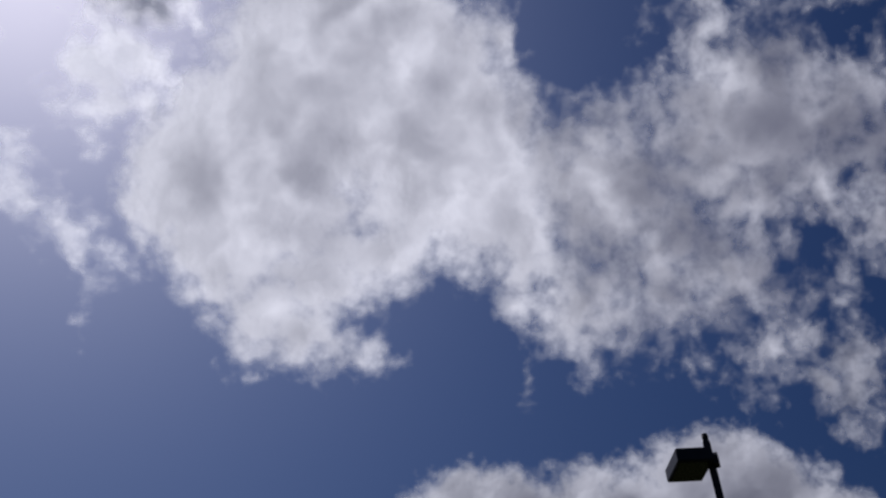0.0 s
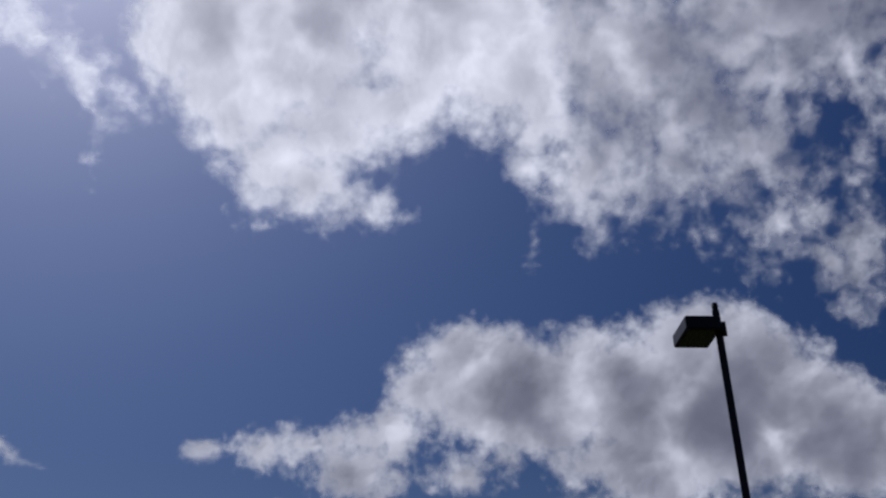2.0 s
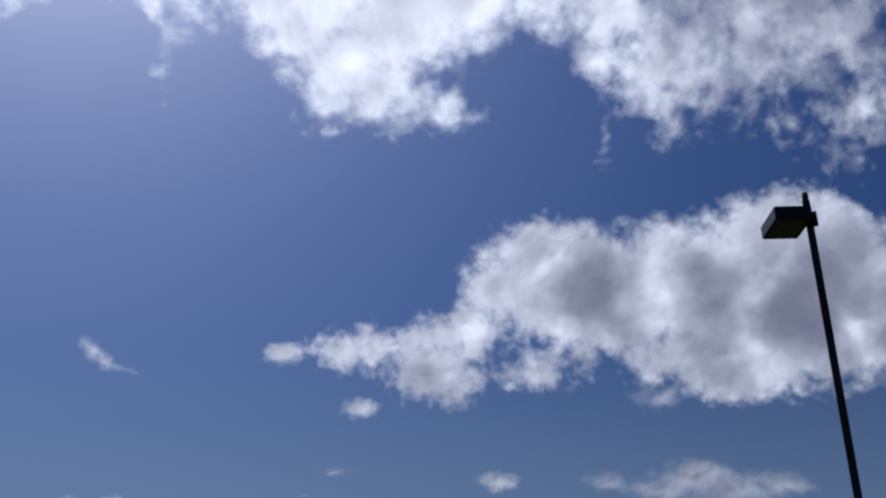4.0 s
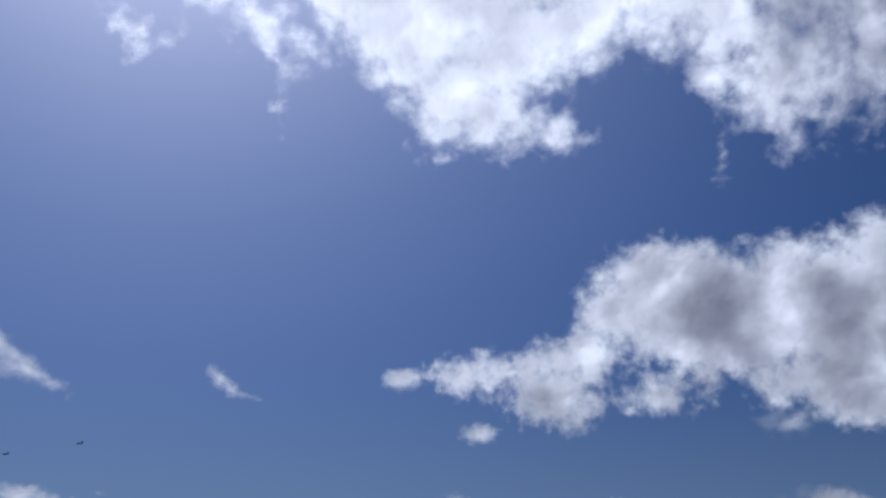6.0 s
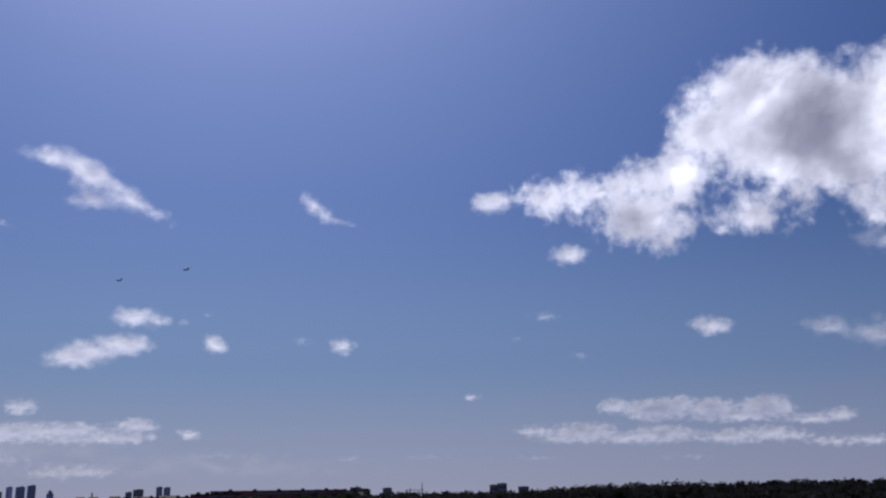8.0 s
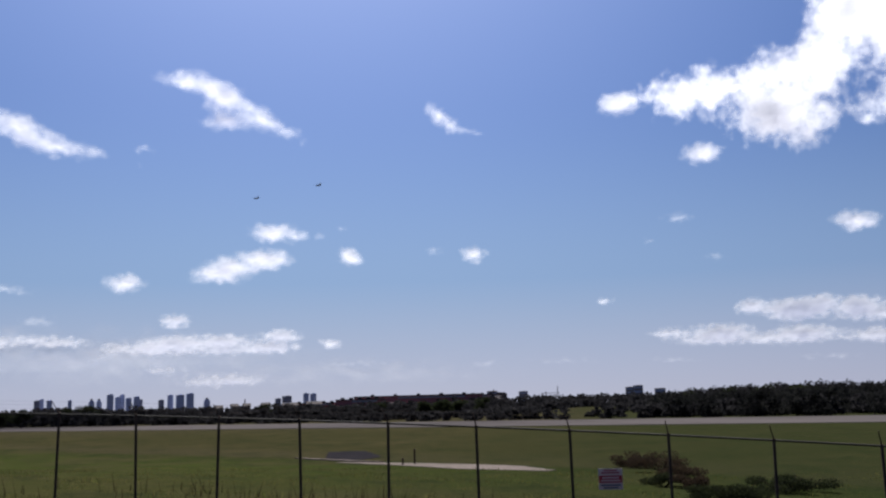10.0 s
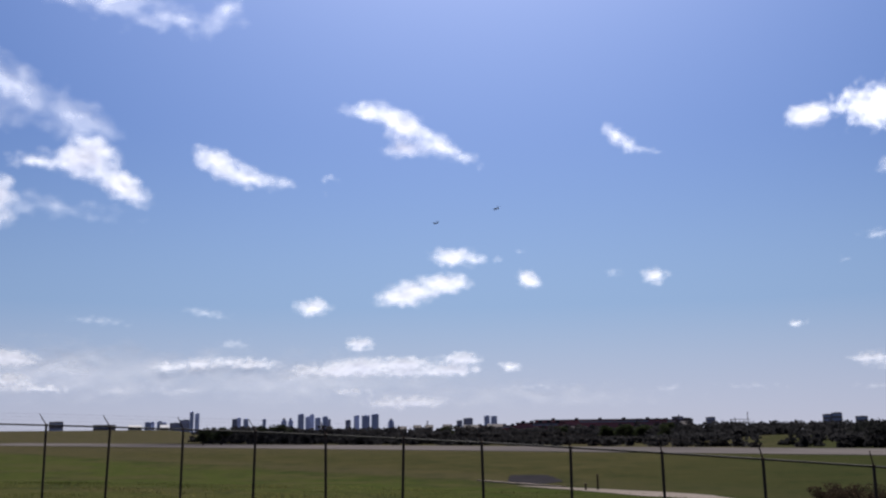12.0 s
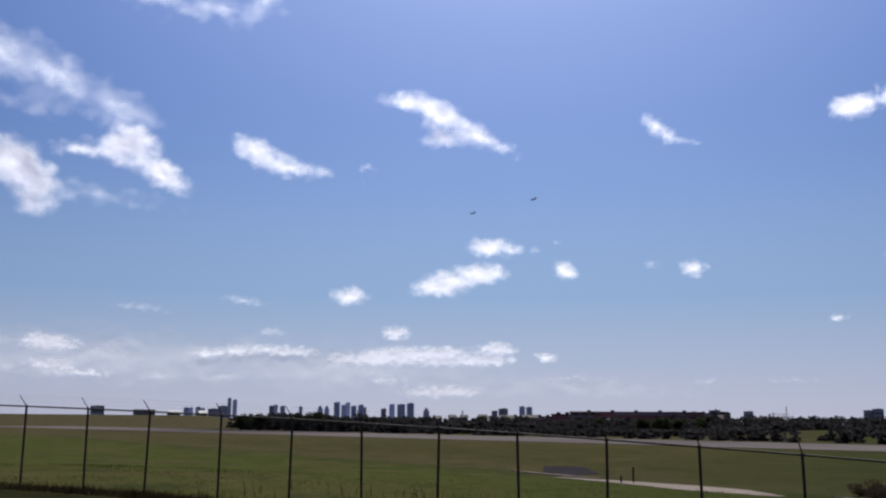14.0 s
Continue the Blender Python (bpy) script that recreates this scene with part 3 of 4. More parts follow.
cloud("flat white cumulus cloud", PUFF, 35.24, 8.49, [
    (-1.15, -0.43, 2.11, 0.71, 4, 1), (1.39, 0.38, 1.98, 0.78, 4, 1), (-0.47, 0.05, 1.36, 0.68, 1, 1),
])
cloud("small round white puff of cloud", PUFF, 28.65, 9.04, [
    (0.00, 0.00, 0.92, 0.68, -20, 1),
])
cloud("small round white puff of cloud", PUFF, 21.16, 9.02, [
    (-0.00, -0.00, 0.93, 0.61, -2, 1),
])
cloud("tiny faint scrap of cloud", WISP, 23.56, 9.31, [
    (0.00, 0.00, 0.67, 0.27, -6, 1),
], .4)
cloud("small white cumulus cloud", PUFF, 41.79, 7.45, [
    (0.00, 0.00, 1.39, 0.67, 1, 1),
])
cloud("thin flat streak of white cloud", WISP, 8.74, 10.6, [
    (-0.00, 0.00, 1.11, 0.32, -2, 1),
], .4)
cloud("tiny faint scrap of cloud", WISP, 10.49, 9.34, [
    (-0.00, 0.00, 0.42, 0.22, -3, 1),
], .4)
cloud("thin flat streak of white cloud", WISP, 6.86, 8.14, [
    (0.00, -0.00, 0.85, 0.22, -4, 1),
], .4)
cloud("tiny flat white puff of cloud", PUFF, 13.38, 5.93, [
    (0.00, -0.00, 0.62, 0.26, -2, 1),
], .4)
cloud("tiny faint scrap of cloud", WISP, 40.98, 14.89, [
    (0.06, 0.29, 0.66, 0.30, -8, 1), (-0.18, -0.80, 0.27, 0.27, 2, 0.6),
], .4)
cloud("row of low clouds near the horizon", ROW, -1.52, 4.82, [
    (-6.54, 0.41, 1.07, 0.55, 0, 1), (-4.11, 0.08, 2.29, 0.78, 0, 1), (-2.80, 0.35, 1.15, 0.59, 0, 1), (-0.92, 0.04, 1.53, 0.71, 0, 1), (2.01, 0.04, 1.72, 0.78, 0, 1),
    (0.59, -0.44, 3.06, 0.47, 0, 1), (4.48, -0.75, 1.72, 0.39, 0, 1), (5.97, -0.56, 0.96, 0.47, 0, 1),
], .38)
cloud("row of low clouds near the horizon", ROW, 1.87, 3.47, [
    (-7.89, 0.44, 1.45, 0.39, 0, 1), (-4.88, 0.25, 2.10, 0.67, 0, 1), (-6.06, -0.04, 1.91, 0.35, 0, 1), (-2.45, -0.15, 2.29, 0.39, 0, 1), (-0.50, 0.02, 2.29, 0.63, 0, 1),
    (3.25, -0.22, 1.91, 0.51, 0, 1), (5.42, -0.07, 1.53, 0.55, 0, 1), (6.61, -0.26, 1.34, 0.35, 0, 1), (8.67, -0.64, 1.34, 0.35, 0, 1), (10.72, -0.63, 1.53, 0.39, 0, 1),
], .38)
cloud("faint streak of cloud near the horizon", WISP, 9.47, 2.34, [
    (-0.10, -0.03, 1.48, 0.20, -1, 1), (-6.82, 0.14, 2.54, 0.17, -1, 1), (8.34, -0.14, 2.53, 0.19, -1, 1), (-11.30, 0.15, 0.63, 0.24, -1, 1),
], .4)
cloud("row of low clouds near the horizon", ROW, 47.46, 3.8, [
    (-2.59, 0.07, 1.30, 0.35, 0, 1), (-0.86, 0.27, 1.30, 0.43, 0, 1), (2.20, 0.29, 2.10, 0.39, 0, 1), (0.90, 0.41, 1.07, 0.31, 0, 1),
], .38)
cloud("row of low clouds near the horizon", ROW, 37.19, 3.86, [
    (-1.74, 1.43, 1.07, 0.51, 0, 1), (-1.74, 0.09, 2.29, 0.63, 0, 1), (-3.08, -0.17, 1.72, 0.47, 0, 1), (0.96, 0.20, 1.91, 0.55, 0, 1), (4.36, 0.51, 1.38, 0.51, 0, 1),
    (3.67, -0.15, 2.29, 0.47, 0, 1), (0.96, -0.27, 2.29, 0.35, 0, 1), (-4.92, -0.16, 1.15, 0.39, 0, 1),
], .38)
cloud("tiny flat white puff of cloud", PUFF, 29.87, 3.85, [
    (-0.00, -0.00, 0.88, 0.34, -8, 1),
], .4)
cloud("faint grey streak of cloud near the horizon", ROW, 37.17, 1.86, [
    (1.44, -0.04, 2.37, 0.43, 0, 1), (-0.07, -0.12, 1.53, 0.31, 0, 1), (-2.42, 0.59, 1.72, 0.27, 0, 1),
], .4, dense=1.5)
cloud("faint streak of cloud near the horizon", WISP, 42.98, 3.58, [
    (-6.29, -1.06, 1.06, 0.22, 1, 1), (-9.96, -1.13, 1.21, 0.22, 1, 1), (-3.28, 1.68, 1.44, 0.39, 1, 0.7), (14.76, -0.83, 2.55, 0.21, 1, 1),
], .4)
cloud("faint thin streak of cloud", WISP, 47.94, 7.0, [
    (0.00, -0.00, 1.65, 0.33, -8, 1),
], .4)
cloud("faint thin streak of cloud", WISP, 54.0, 6.42, [
    (0.00, 0.00, 2.22, 0.28, -4, 1),
], .4)
cloud("row of low clouds near the horizon", ROW, 59.86, 4.11, [
    (1.70, 0.08, 1.53, 0.47, 0, 1), (0.99, 0.22, 1.53, 0.55, 0, 1), (1.37, -1.06, 1.61, 0.43, 0, 1), (3.25, -1.50, 1.91, 0.27, 0, 1),
], .38)
cloud("faint streak of cloud near the horizon", WISP, 56.52, 2.67, [
    (-1.79, -0.01, 1.87, 0.31, 0, 1), (3.68, -0.15, 1.17, 0.22, 0, 1), (6.97, -0.11, 1.42, 0.23, 0, 1), (-4.87, 0.18, 1.38, 0.24, 0, 1),
], .4)
cloud("pale hazy bank of low cloud over the horizon", HAZE, 50.06, 3.41, [
    (-5.41, 0.28, 11.37, 1.88, 0, 1), (7.64, -0.08, 12.88, 1.73, 0, 1), (-14.02, 0.24, 6.83, 1.81, 0, 1), (23.58, -1.05, 11.39, 1.00, -0, 1),
], 1.4)


# ---- helpers for things ----
def part(name, bm, material, parent, label=""):
    me = bpy.data.meshes.new(name)
    bm.to_mesh(me)
    bm.free()
    me.materials.append(material)
    ob = new(name, me)
    ob.parent = parent
    return tagged(ob, label)


def thing(name, place, label, category, group="", kind=""):
    ob = new(name)
    ob.location = place
    return tagged(ob, label, category, group, kind)


def box(bm, size, at=(0, 0, 0), turn=None, bevel=0.0):
    m = Matrix.Translation(at) @ (turn or Matrix()) @ Matrix.Diagonal((*size, 1))
    made = bmesh.ops.create_cube(bm, size=1, matrix=m)["verts"]
    if bevel:
        edges = {e for v in made for e in v.link_edges}
        bmesh.ops.bevel(bm, geom=list(edges), offset=bevel, segments=2, affect="EDGES", profile=0.6)
    return bm


def rod(bm, p, q, r0, r1=None, sides=8):
    p, q = Vector(p), Vector(q)
    m = Matrix.Translation((p + q) / 2) @ (q - p).to_track_quat("Z", "Y").to_matrix().to_4x4()
    bmesh.ops.create_cone(bm, cap_ends=True, segments=sides, radius1=r0, radius2=r0 if r1 is None else r1, depth=(q - p).length, matrix=m)
    return bm


def ball(bm, at, r, scale=(1, 1, 1), seg=12):
    bmesh.ops.create_uvsphere(bm, u_segments=seg, v_segments=seg // 2 + 2, radius=r, matrix=Matrix.Translation(at) @ Matrix.Diagonal((*scale, 1)))
    return bm


def on_ground(x, y):
    return float(ground_z(x, y))


B = bmesh.new


# ---- parking lot lamp ----
def build_lamp():
    x, y = 6.80, 14.98
    top = 8.55
    lamp = thing("street_lamp", (x, y, 0), "dark bronze square-pole lamp with a shoebox head and photocell", "street lamp")
    lean = Matrix.Rotation(radians(2.6), 4, "Y") @ Matrix.Rotation(radians(20.5), 4, "Z").inverted()
    lamp.matrix_basis = Matrix.Translation((x - 0.37, y - 0.05, 0)) @ lean
    part("base", box(B(), (0.55, 0.55, 0.7), (0, 0, 0.25), bevel=0.03), CONCRETE, lamp, "round-edged concrete footing")
    part("base_plate", box(B(), (0.3, 0.3, 0.03), (0, 0, 0.615), bevel=0.006), DARK_PAINT, lamp)
    for sx in (-1, 1):
        for sy in (-1, 1):
            part("bolt", rod(B(), (0.11 * sx, 0.11 * sy, 0.62), (0.11 * sx, 0.11 * sy, 0.68), 0.015, sides=6), GALVANISED, lamp)
    part("pole", box(B(), (0.125, 0.125, top - 0.63), (0, 0, (top + 0.63) / 2), bevel=0.012), DARK_PAINT, lamp)
    part("cap", box(B(), (0.10, 0.10, 0.06), (0, 0, top + 0.03), bevel=0.012), DARK_PAINT, lamp)
    bm = B()
    rod(bm, (0, 0, top + 0.05), (0, 0, top + 0.10), 0.035, sides=12)
    rod(bm, (0, 0, top + 0.09), (0, 0, top + 0.155), 0.058, 0.05, sides=14)
    part("photocell", bm, DARK_PAINT, lamp, "small round photocell on the pole top")
    part("bracket", box(B(), (0.10, 0.22, 0.20), (0.085, -0.02, top - 0.36), bevel=0.015), DARK_PAINT, lamp)
    bm = B()
    turn = Matrix.Rotation(radians(21), 4, "Z")
    w, d, h = 0.62, 0.86, 0.24
    body = bmesh.ops.create_cube(bm, size=1, matrix=Matrix.Translation((-0.37, -0.05, top - 0.36)) @ turn @ Matrix.Diagonal((w, d, h, 1)))["verts"]
    bmesh.ops.bevel(bm, geom=list({e for v in body for e in v.link_edges}), offset=0.018, segments=2, affect="EDGES")
    head = part("lamp_head", bm, DARK_PAINT, lamp, "boxy dark lamp housing")
    part("lens", box(B(), (w - 0.1, d - 0.12, 0.012), (-0.37, -0.05, top - 0.36 - h / 2 - 0.003), turn, 0.003), LENS, head, "flat clouded glass lens")
    part("door_frame", box(B(), (w - 0.03, d - 0.03, 0.012), (-0.37, -0.05, top - 0.36 - h / 2 + 0.005), turn, 0.003), DARK_PAINT, head)


build_lamp()


# ---- chain-link fence ----
def fence_point(k, v=0.0):
    p = P0 + E_DIR * (k * STEP) + N_DIR * (v + fence_bow(k))
    return Vector((p.x, p.y, float(rail_z(k)) - FENCE_H))


def share(name, mesh, parent, m):
    ob = new(name, mesh)
    ob.parent = parent
    ob.matrix_basis = m
    return ob


def mesh_of(name, bm, material):
    me = bpy.data.meshes.new(name)
    bm.to_mesh(me)
    bm.free()
    me.materials.append(material)
    return me


def build_fence():
    fence = thing("fence", fence_point(7), "tall grey chain-link fence with barbed wire arms in the grass", "fence")
    origin = fence_point(7)
    turn = Matrix.Rotation(math.atan2(E_DIR.y, E_DIR.x), 4, "Z")
    bm = rod(B(), (0, 0, -0.3), (0, 0, FENCE_H), 0.038, sides=10)
    ball(bm, (0, 0, FENCE_H), 0.045, (1, 1, 0.5), 10)
    post = mesh_of("post", bm, GALVANISED)
    bm = rod(B(), (0, 0, FENCE_H - 0.02), (-0.08, -0.24, FENCE_H + 0.34), 0.02, 0.012, sides=6)
    arm = mesh_of("arm", bm, GALVANISED)
    bm = B()
    n = int((STEP + FENCE_H) / 0.10)
    for i in range(n):
        for sgn in (1, -1):
            c = i * 0.10
            a, b = max(0.0, c - FENCE_H), min(STEP, c)
            if b - a < 0.03:
                continue
            xa, xb = (a, b) if sgn > 0 else (STEP - a, STEP - b)
            rod(bm, (xa, 0.04 * 1 + 0.002 * sgn, c - a), (xb, 0.04 + 0.002 * sgn, c - b), 0.0007, sides=3)
    fabric = mesh_of("wire_mesh", bm, GALVANISED)
    for k in range(-5, 22):
        p, q = fence_point(k), fence_point(k + 1)
        bent = random.Random(k + 50)
        lean = Matrix.Rotation(radians(bent.uniform(-1.2, 1.2)), 4, "Y")
        p = p + E_DIR * {2: -0.16, 3: 0.07, 4: 0.10, 5: 0.07}.get(k, 0.0)
        share("post", post, fence, Matrix.Translation(p - origin) @ turn @ lean)
        share("arm", arm, fence, Matrix.Translation(p - origin) @ turn @ lean @ Matrix.Rotation(radians(bent.uniform(-14, 14)), 4, "Z"))
        p = fence_point(k)
        d = q - p
        shear = Matrix.Identity(4)
        shear[2][0] = d.z / STEP
        share("wire_mesh", fabric, fence, Matrix.Translation(p - origin) @ turn @ shear)
        up = Vector((0, 0, FENCE_H - 0.03))
        part("rail", rod(B(), p + up - origin, q + up - origin, 0.026, sides=8), RAIL_STEEL, fence)
        for lift, back in ((0.12, 0.08), (0.23, 0.16), (0.33, 0.235)):
            off = Vector((0, 0, FENCE_H + lift)) - N_DIR * back - E_DIR * (back / 3)
            part("barbed_wire", rod(B(), p + off - origin, q + off - origin, 0.0016, sides=4), GALVANISED, fence)
    return fence


build_fence()


def build_sign():
    k = 10.39
    p = fence_point(k) - N_DIR * 0.06
    mid = -0.34
    sign = thing("warning_sign", (p.x, p.y, mid), "faded white and red notice sign wired to the fence", "sign")
    sign.matrix_basis = Matrix.Translation((p.x, p.y, mid)) @ Matrix.Rotation(math.atan2(E_DIR.y, E_DIR.x), 4, "Z")
    part("plate", box(B(), (0.60, 0.006, 0.52), bevel=0.002), SIGN_WHITE, sign)
    part("red_band", box(B(), (0.58, 0.004, 0.18), (0, -0.006, 0.0)), SIGN_RED, sign, "red middle band")
    for z, w in ((0.215, 0.34), (0.155, 0.46), (-0.150, 0.50), (-0.215, 0.36)):
        part("text_bar", box(B(), (w, 0.003, 0.032), (0, -0.0055, z)), SIGN_RED if z > 0 else SIGN_DARK, sign)
    for z, w in ((0.035, 0.42), (-0.035, 0.48)):
        part("text_bar", box(B(), (w, 0.003, 0.035), (0, -0.0095, z)), SIGN_WHITE, sign)
    for sx in (-0.28, 0.28):
        for sz in (-0.24, 0.24):
            part("tie", rod(B(), (sx, -0.01, sz), (sx, 0.09, sz), 0.006, sides=6), GALVANISED, sign)


build_sign()


# ---- things in the field ----
def slab(name, centre, length, width, yaw, thick, material, label, category, taper=1.0):
    bm = B()
    nx, ny = 24, 4
    t = Matrix.Rotation(radians(yaw), 3, "Z")
    r = random.Random(5)
    grid = []
    for j in range(ny + 1):
        row = []
        for i in range(nx + 1):
            ragged = r.uniform(-0.25, 0.25) if j in (0, ny) else 0
            p = t @ Vector(((i / nx - 0.5) * length, (j / ny - 0.5) * width * (taper + (1 - taper) * min(1.0, 1.4 * i / nx)) * (1.0 if i < 20 else 0.8 - 0.15 * (i - 20)) + ragged * 0.5, 0)) + Vector(centre)
            row.append(bm.verts.new((p.x - centre[0], p.y - centre[1], on_ground(p.x, p.y) + thick)))
        grid.append(row)
    for j in range(ny):
        for i in range(nx):
            bm.faces.new((grid[j][i], grid[j][i + 1], grid[j + 1][i + 1], grid[j + 1][i]))
    rim = [e for e in bm.edges if e.is_boundary]
    low = bmesh.ops.extrude_edge_only(bm, edges=rim)["geom"]
    for v in low:
        if isinstance(v, bmesh.types.BMVert):
            v.co.z -= thick + 0.2
    ob = new(name, mesh_of(name, bm, material))
    ob.location = (centre[0], centre[1], 0)
    return tagged(ob, label, category, kind="structure")


slab("path", (-23.0, 52.0, 0), 18.5, 4.4, -25, 0.02, CONCRETE, "pale concrete strip lying in the rough grass", "path", 0.2)
slab("kerb", (-33.2, 58.7, 0), 12.6, 0.5, -32.7, 0.08, CONCRETE, "thin pale concrete kerb running through the grass", "kerb")
slab("culvert_cover", (-36.0, 65.9, 0), 14.5, 4.0, -58, 0.02, weathered("dark_grating", (0.022, 0.020, 0.022), (0.016, 0.015, 0.017), 0.95, 0.0, 0.6, 5), "dark grey flat culvert cover in the grass", "culvert", 0.8)


def marker(yaw, dist, h):
    p = bearing(yaw, 0, dist)
    z = on_ground(p.x, p.y)
    post = thing("marker_post", (p.x, p.y, z), "short dark wooden marker post in the field", "post", "marker posts")
    part("stake", box(B(), (0.09, 0.09, h + 0.2), (0, 0, h / 2 - 0.1), bevel=0.015), BARK, post)
    part("cap", box(B(), (0.11, 0.11, 0.05), (0, 0, h + 0.02), bevel=0.01), GALVANISED, post)


marker(24.9, 59.0, 0.85)
marker(25.6, 58.0, 0.35)


def leaf_cloud(rng, blobs, per, size):
    """Leaf clumps as small bent quads, scattered through ellipsoid blobs (x, y, z, rx, rz)."""
    V = []
    for bx, by, bz, rx, rz in blobs:
        d = rng.normal(size=(per, 3))
        d /= np.linalg.norm(d, axis=1)[:, None]
        rad = rng.uniform(0.45, 1.05, per)[:, None]
        c = np.array((bx, by, bz)) + d * rad * np.array((rx, rx, rz))
        a = rng.normal(size=(per, 3))
        b = np.cross(a, rng.normal(size=(per, 3)))
        a = a / np.linalg.norm(a, axis=1)[:, None] * rng.uniform(0.5, 1.2, per)[:, None] * size
        b = b / np.linalg.norm(b, axis=1)[:, None] * rng.uniform(0.4, 0.9, per)[:, None] * size
        V.append(np.stack([c - a, c - b * 0.8, c + a, c + b], 1))
    V = np.concatenate(V).reshape(-1, 3)
    return V, np.arange(len(V)).reshape(-1, 4)


def tree_blobs(rng, h, spread_r, low=0.25):
    out = []
    for i in range(int(rng.integers(6, 10))):
        a, r = rng.uniform(0, 6.28), spread_r * rng.uniform(0.0, 0.7)
        z = h * (rng.uniform(low + 0.1, 0.84) if low or i > 2 else 0.15)
        out.append((r * math.cos(a), r * math.sin(a), z, spread_r * rng.uniform(0.35, 0.6), h * rng.uniform(0.12, 0.2)))
    return out


def tree(yaw, dist, h, wide, seed, label="dark green broadleaf tree at the field edge", leaf=0.32):
    rng = np.random.default_rng(seed)
    p = bearing(yaw, 0, dist)
    ob = thing("tree", (p.x, p.y, on_ground(p.x, p.y)), label, "tree", "trees beyond the field")
    bm = B()
    rod(bm, (0, 0, -0.3), (0.1, 0, h * 0.45), 0.035 * h, 0.022 * h, 8)
    for i in range(5):
        a = i * 1.25 + rng.uniform(0, 0.6)
        rod(bm, (0.08, 0, h * (0.28 + 0.04 * i)), (wide * 0.5 * math.cos(a), wide * 0.5 * math.sin(a), h * (0.55 + 0.06 * i)), 0.014 * h, 0.005 * h, 6)
    part("trunk", bm, BARK, ob)
    V, F = leaf_cloud(rng, tree_blobs(rng, h, wide), 170, leaf)
    crown = new("crown", from_arrays("crown", V, F, LEAF))
    crown.parent = ob


def treeline_el(az):
    """How high the woods stand over the horizon, in degrees, by bearing."""
    return float(np.interp(az, [-10, 0, 4, 8, 11, 14, 20, 25, 32, 36, 40, 44, 48, 51, 54, 70], [0.72, 0.72, 0.72, 0.62, 0.45, 0.42, 0.42, 0.30, 0.26, 0.28, 0.34, 0.36, 0.3, 0.15, 0.0, -0.1]))


def woods(name, d0, d1, count, seed, drop, label, leaf, az0=-12, az1=66, per=34, material=None):
    rng = np.random.default_rng(seed)
    VV, FF, n0 = [], [], 0
    for i in range(count):
        az = rng.uniform(az0, az1)
        d = rng.uniform(d0, d1)
        p = bearing(az, 0, d)
        if math.hypot(p.x + 71, p.y - 276) < 17 or (11.5 < az < 18 and d < 265 and rng.uniform() < 0.75) or p.y < 185 - 0.27 * p.x:
            continue
        z = on_ground(p.x, p.y)
        h = max(2.2, 1.6 + d * math.tan(radians(treeline_el(az) + rng.normal(-drop, 0.10))) - z)
        V, F = leaf_cloud(rng, tree_blobs(rng, h, 0.42 * h + 1.0, 0.0), per, leaf)
        VV.append(V + np.array((p.x, p.y, z)))
        FF.append(F + n0)
        n0 += len(V)
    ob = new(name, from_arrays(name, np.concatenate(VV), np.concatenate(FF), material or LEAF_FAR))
    return tagged(ob, label, "woods", kind="stuff")


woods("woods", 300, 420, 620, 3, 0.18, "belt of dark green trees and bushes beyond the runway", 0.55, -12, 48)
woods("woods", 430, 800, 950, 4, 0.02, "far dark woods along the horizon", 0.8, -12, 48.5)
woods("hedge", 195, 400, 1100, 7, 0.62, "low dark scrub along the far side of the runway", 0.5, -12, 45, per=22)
woods("woods", 185, 280, 190, 9, 0.12, "dense dark green thicket close behind the runway", 0.4, -12, 11, material=LEAF_NEAR)
for i, (yaw, dist, h, wide) in enumerate([(47.9, 340, 5.6, 3.2), (46.9, 350, 6.4, 3.6), (44.6, 420, 8.0, 4.5), (43.6, 420, 8.6, 5.0), (24.3, 300, 5.6, 3.6), (23.2, 296, 6.2, 3.8), (22.3, 305, 5.8, 3.6), (21.0, 330, 6.4, 3.8), (27.0, 330, 5.4, 3.2), (33.5, 360, 6.4, 3.6), (6.5, 280, 6.8, 4.4), (4.6, 285, 7.4, 4.8), (2.6, 280, 7.0, 4.6), (8.6, 300, 6.4, 4.2)]):
    tree(yaw, dist, h, wide, 20 + i)


def shrub(yaw, dist, h, wide, seed, material, label):
    rng = np.random.default_rng(seed)
    p = bearing(yaw, 0, dist)
    ob = thing("shrub", (p.x, p.y, on_ground(p.x, p.y)), label, "shrub", "shrubs in the field")
    bm = B()
    for i in range(7):
        a = rng.uniform(0, 6.28)
        rod(bm, (0, 0, -0.1), (wide * 0.6 * math.cos(a), wide * 0.6 * math.sin(a), h * rng.uniform(0.6, 0.95)), 0.025, 0.008, 5)
    part("stems", bm, BARK, ob)
    blobs = [(wide * rng.uniform(-0.75, 0.75), wide * rng.uniform(-0.5, 0.5), h * rng.uniform(0.25, 0.7), wide * 0.35, h * 0.28) for _ in range(9)]
    V, F = leaf_cloud(rng, blobs, 300, 0.045)
    leaves = new("leaves", from_arrays("leaves", V, F, material))
    leaves.parent = ob


RED_L, GREEN_L = "reddish-brown leafless-looking shrub in the rough grass", "dark green low shrub in the rough grass"
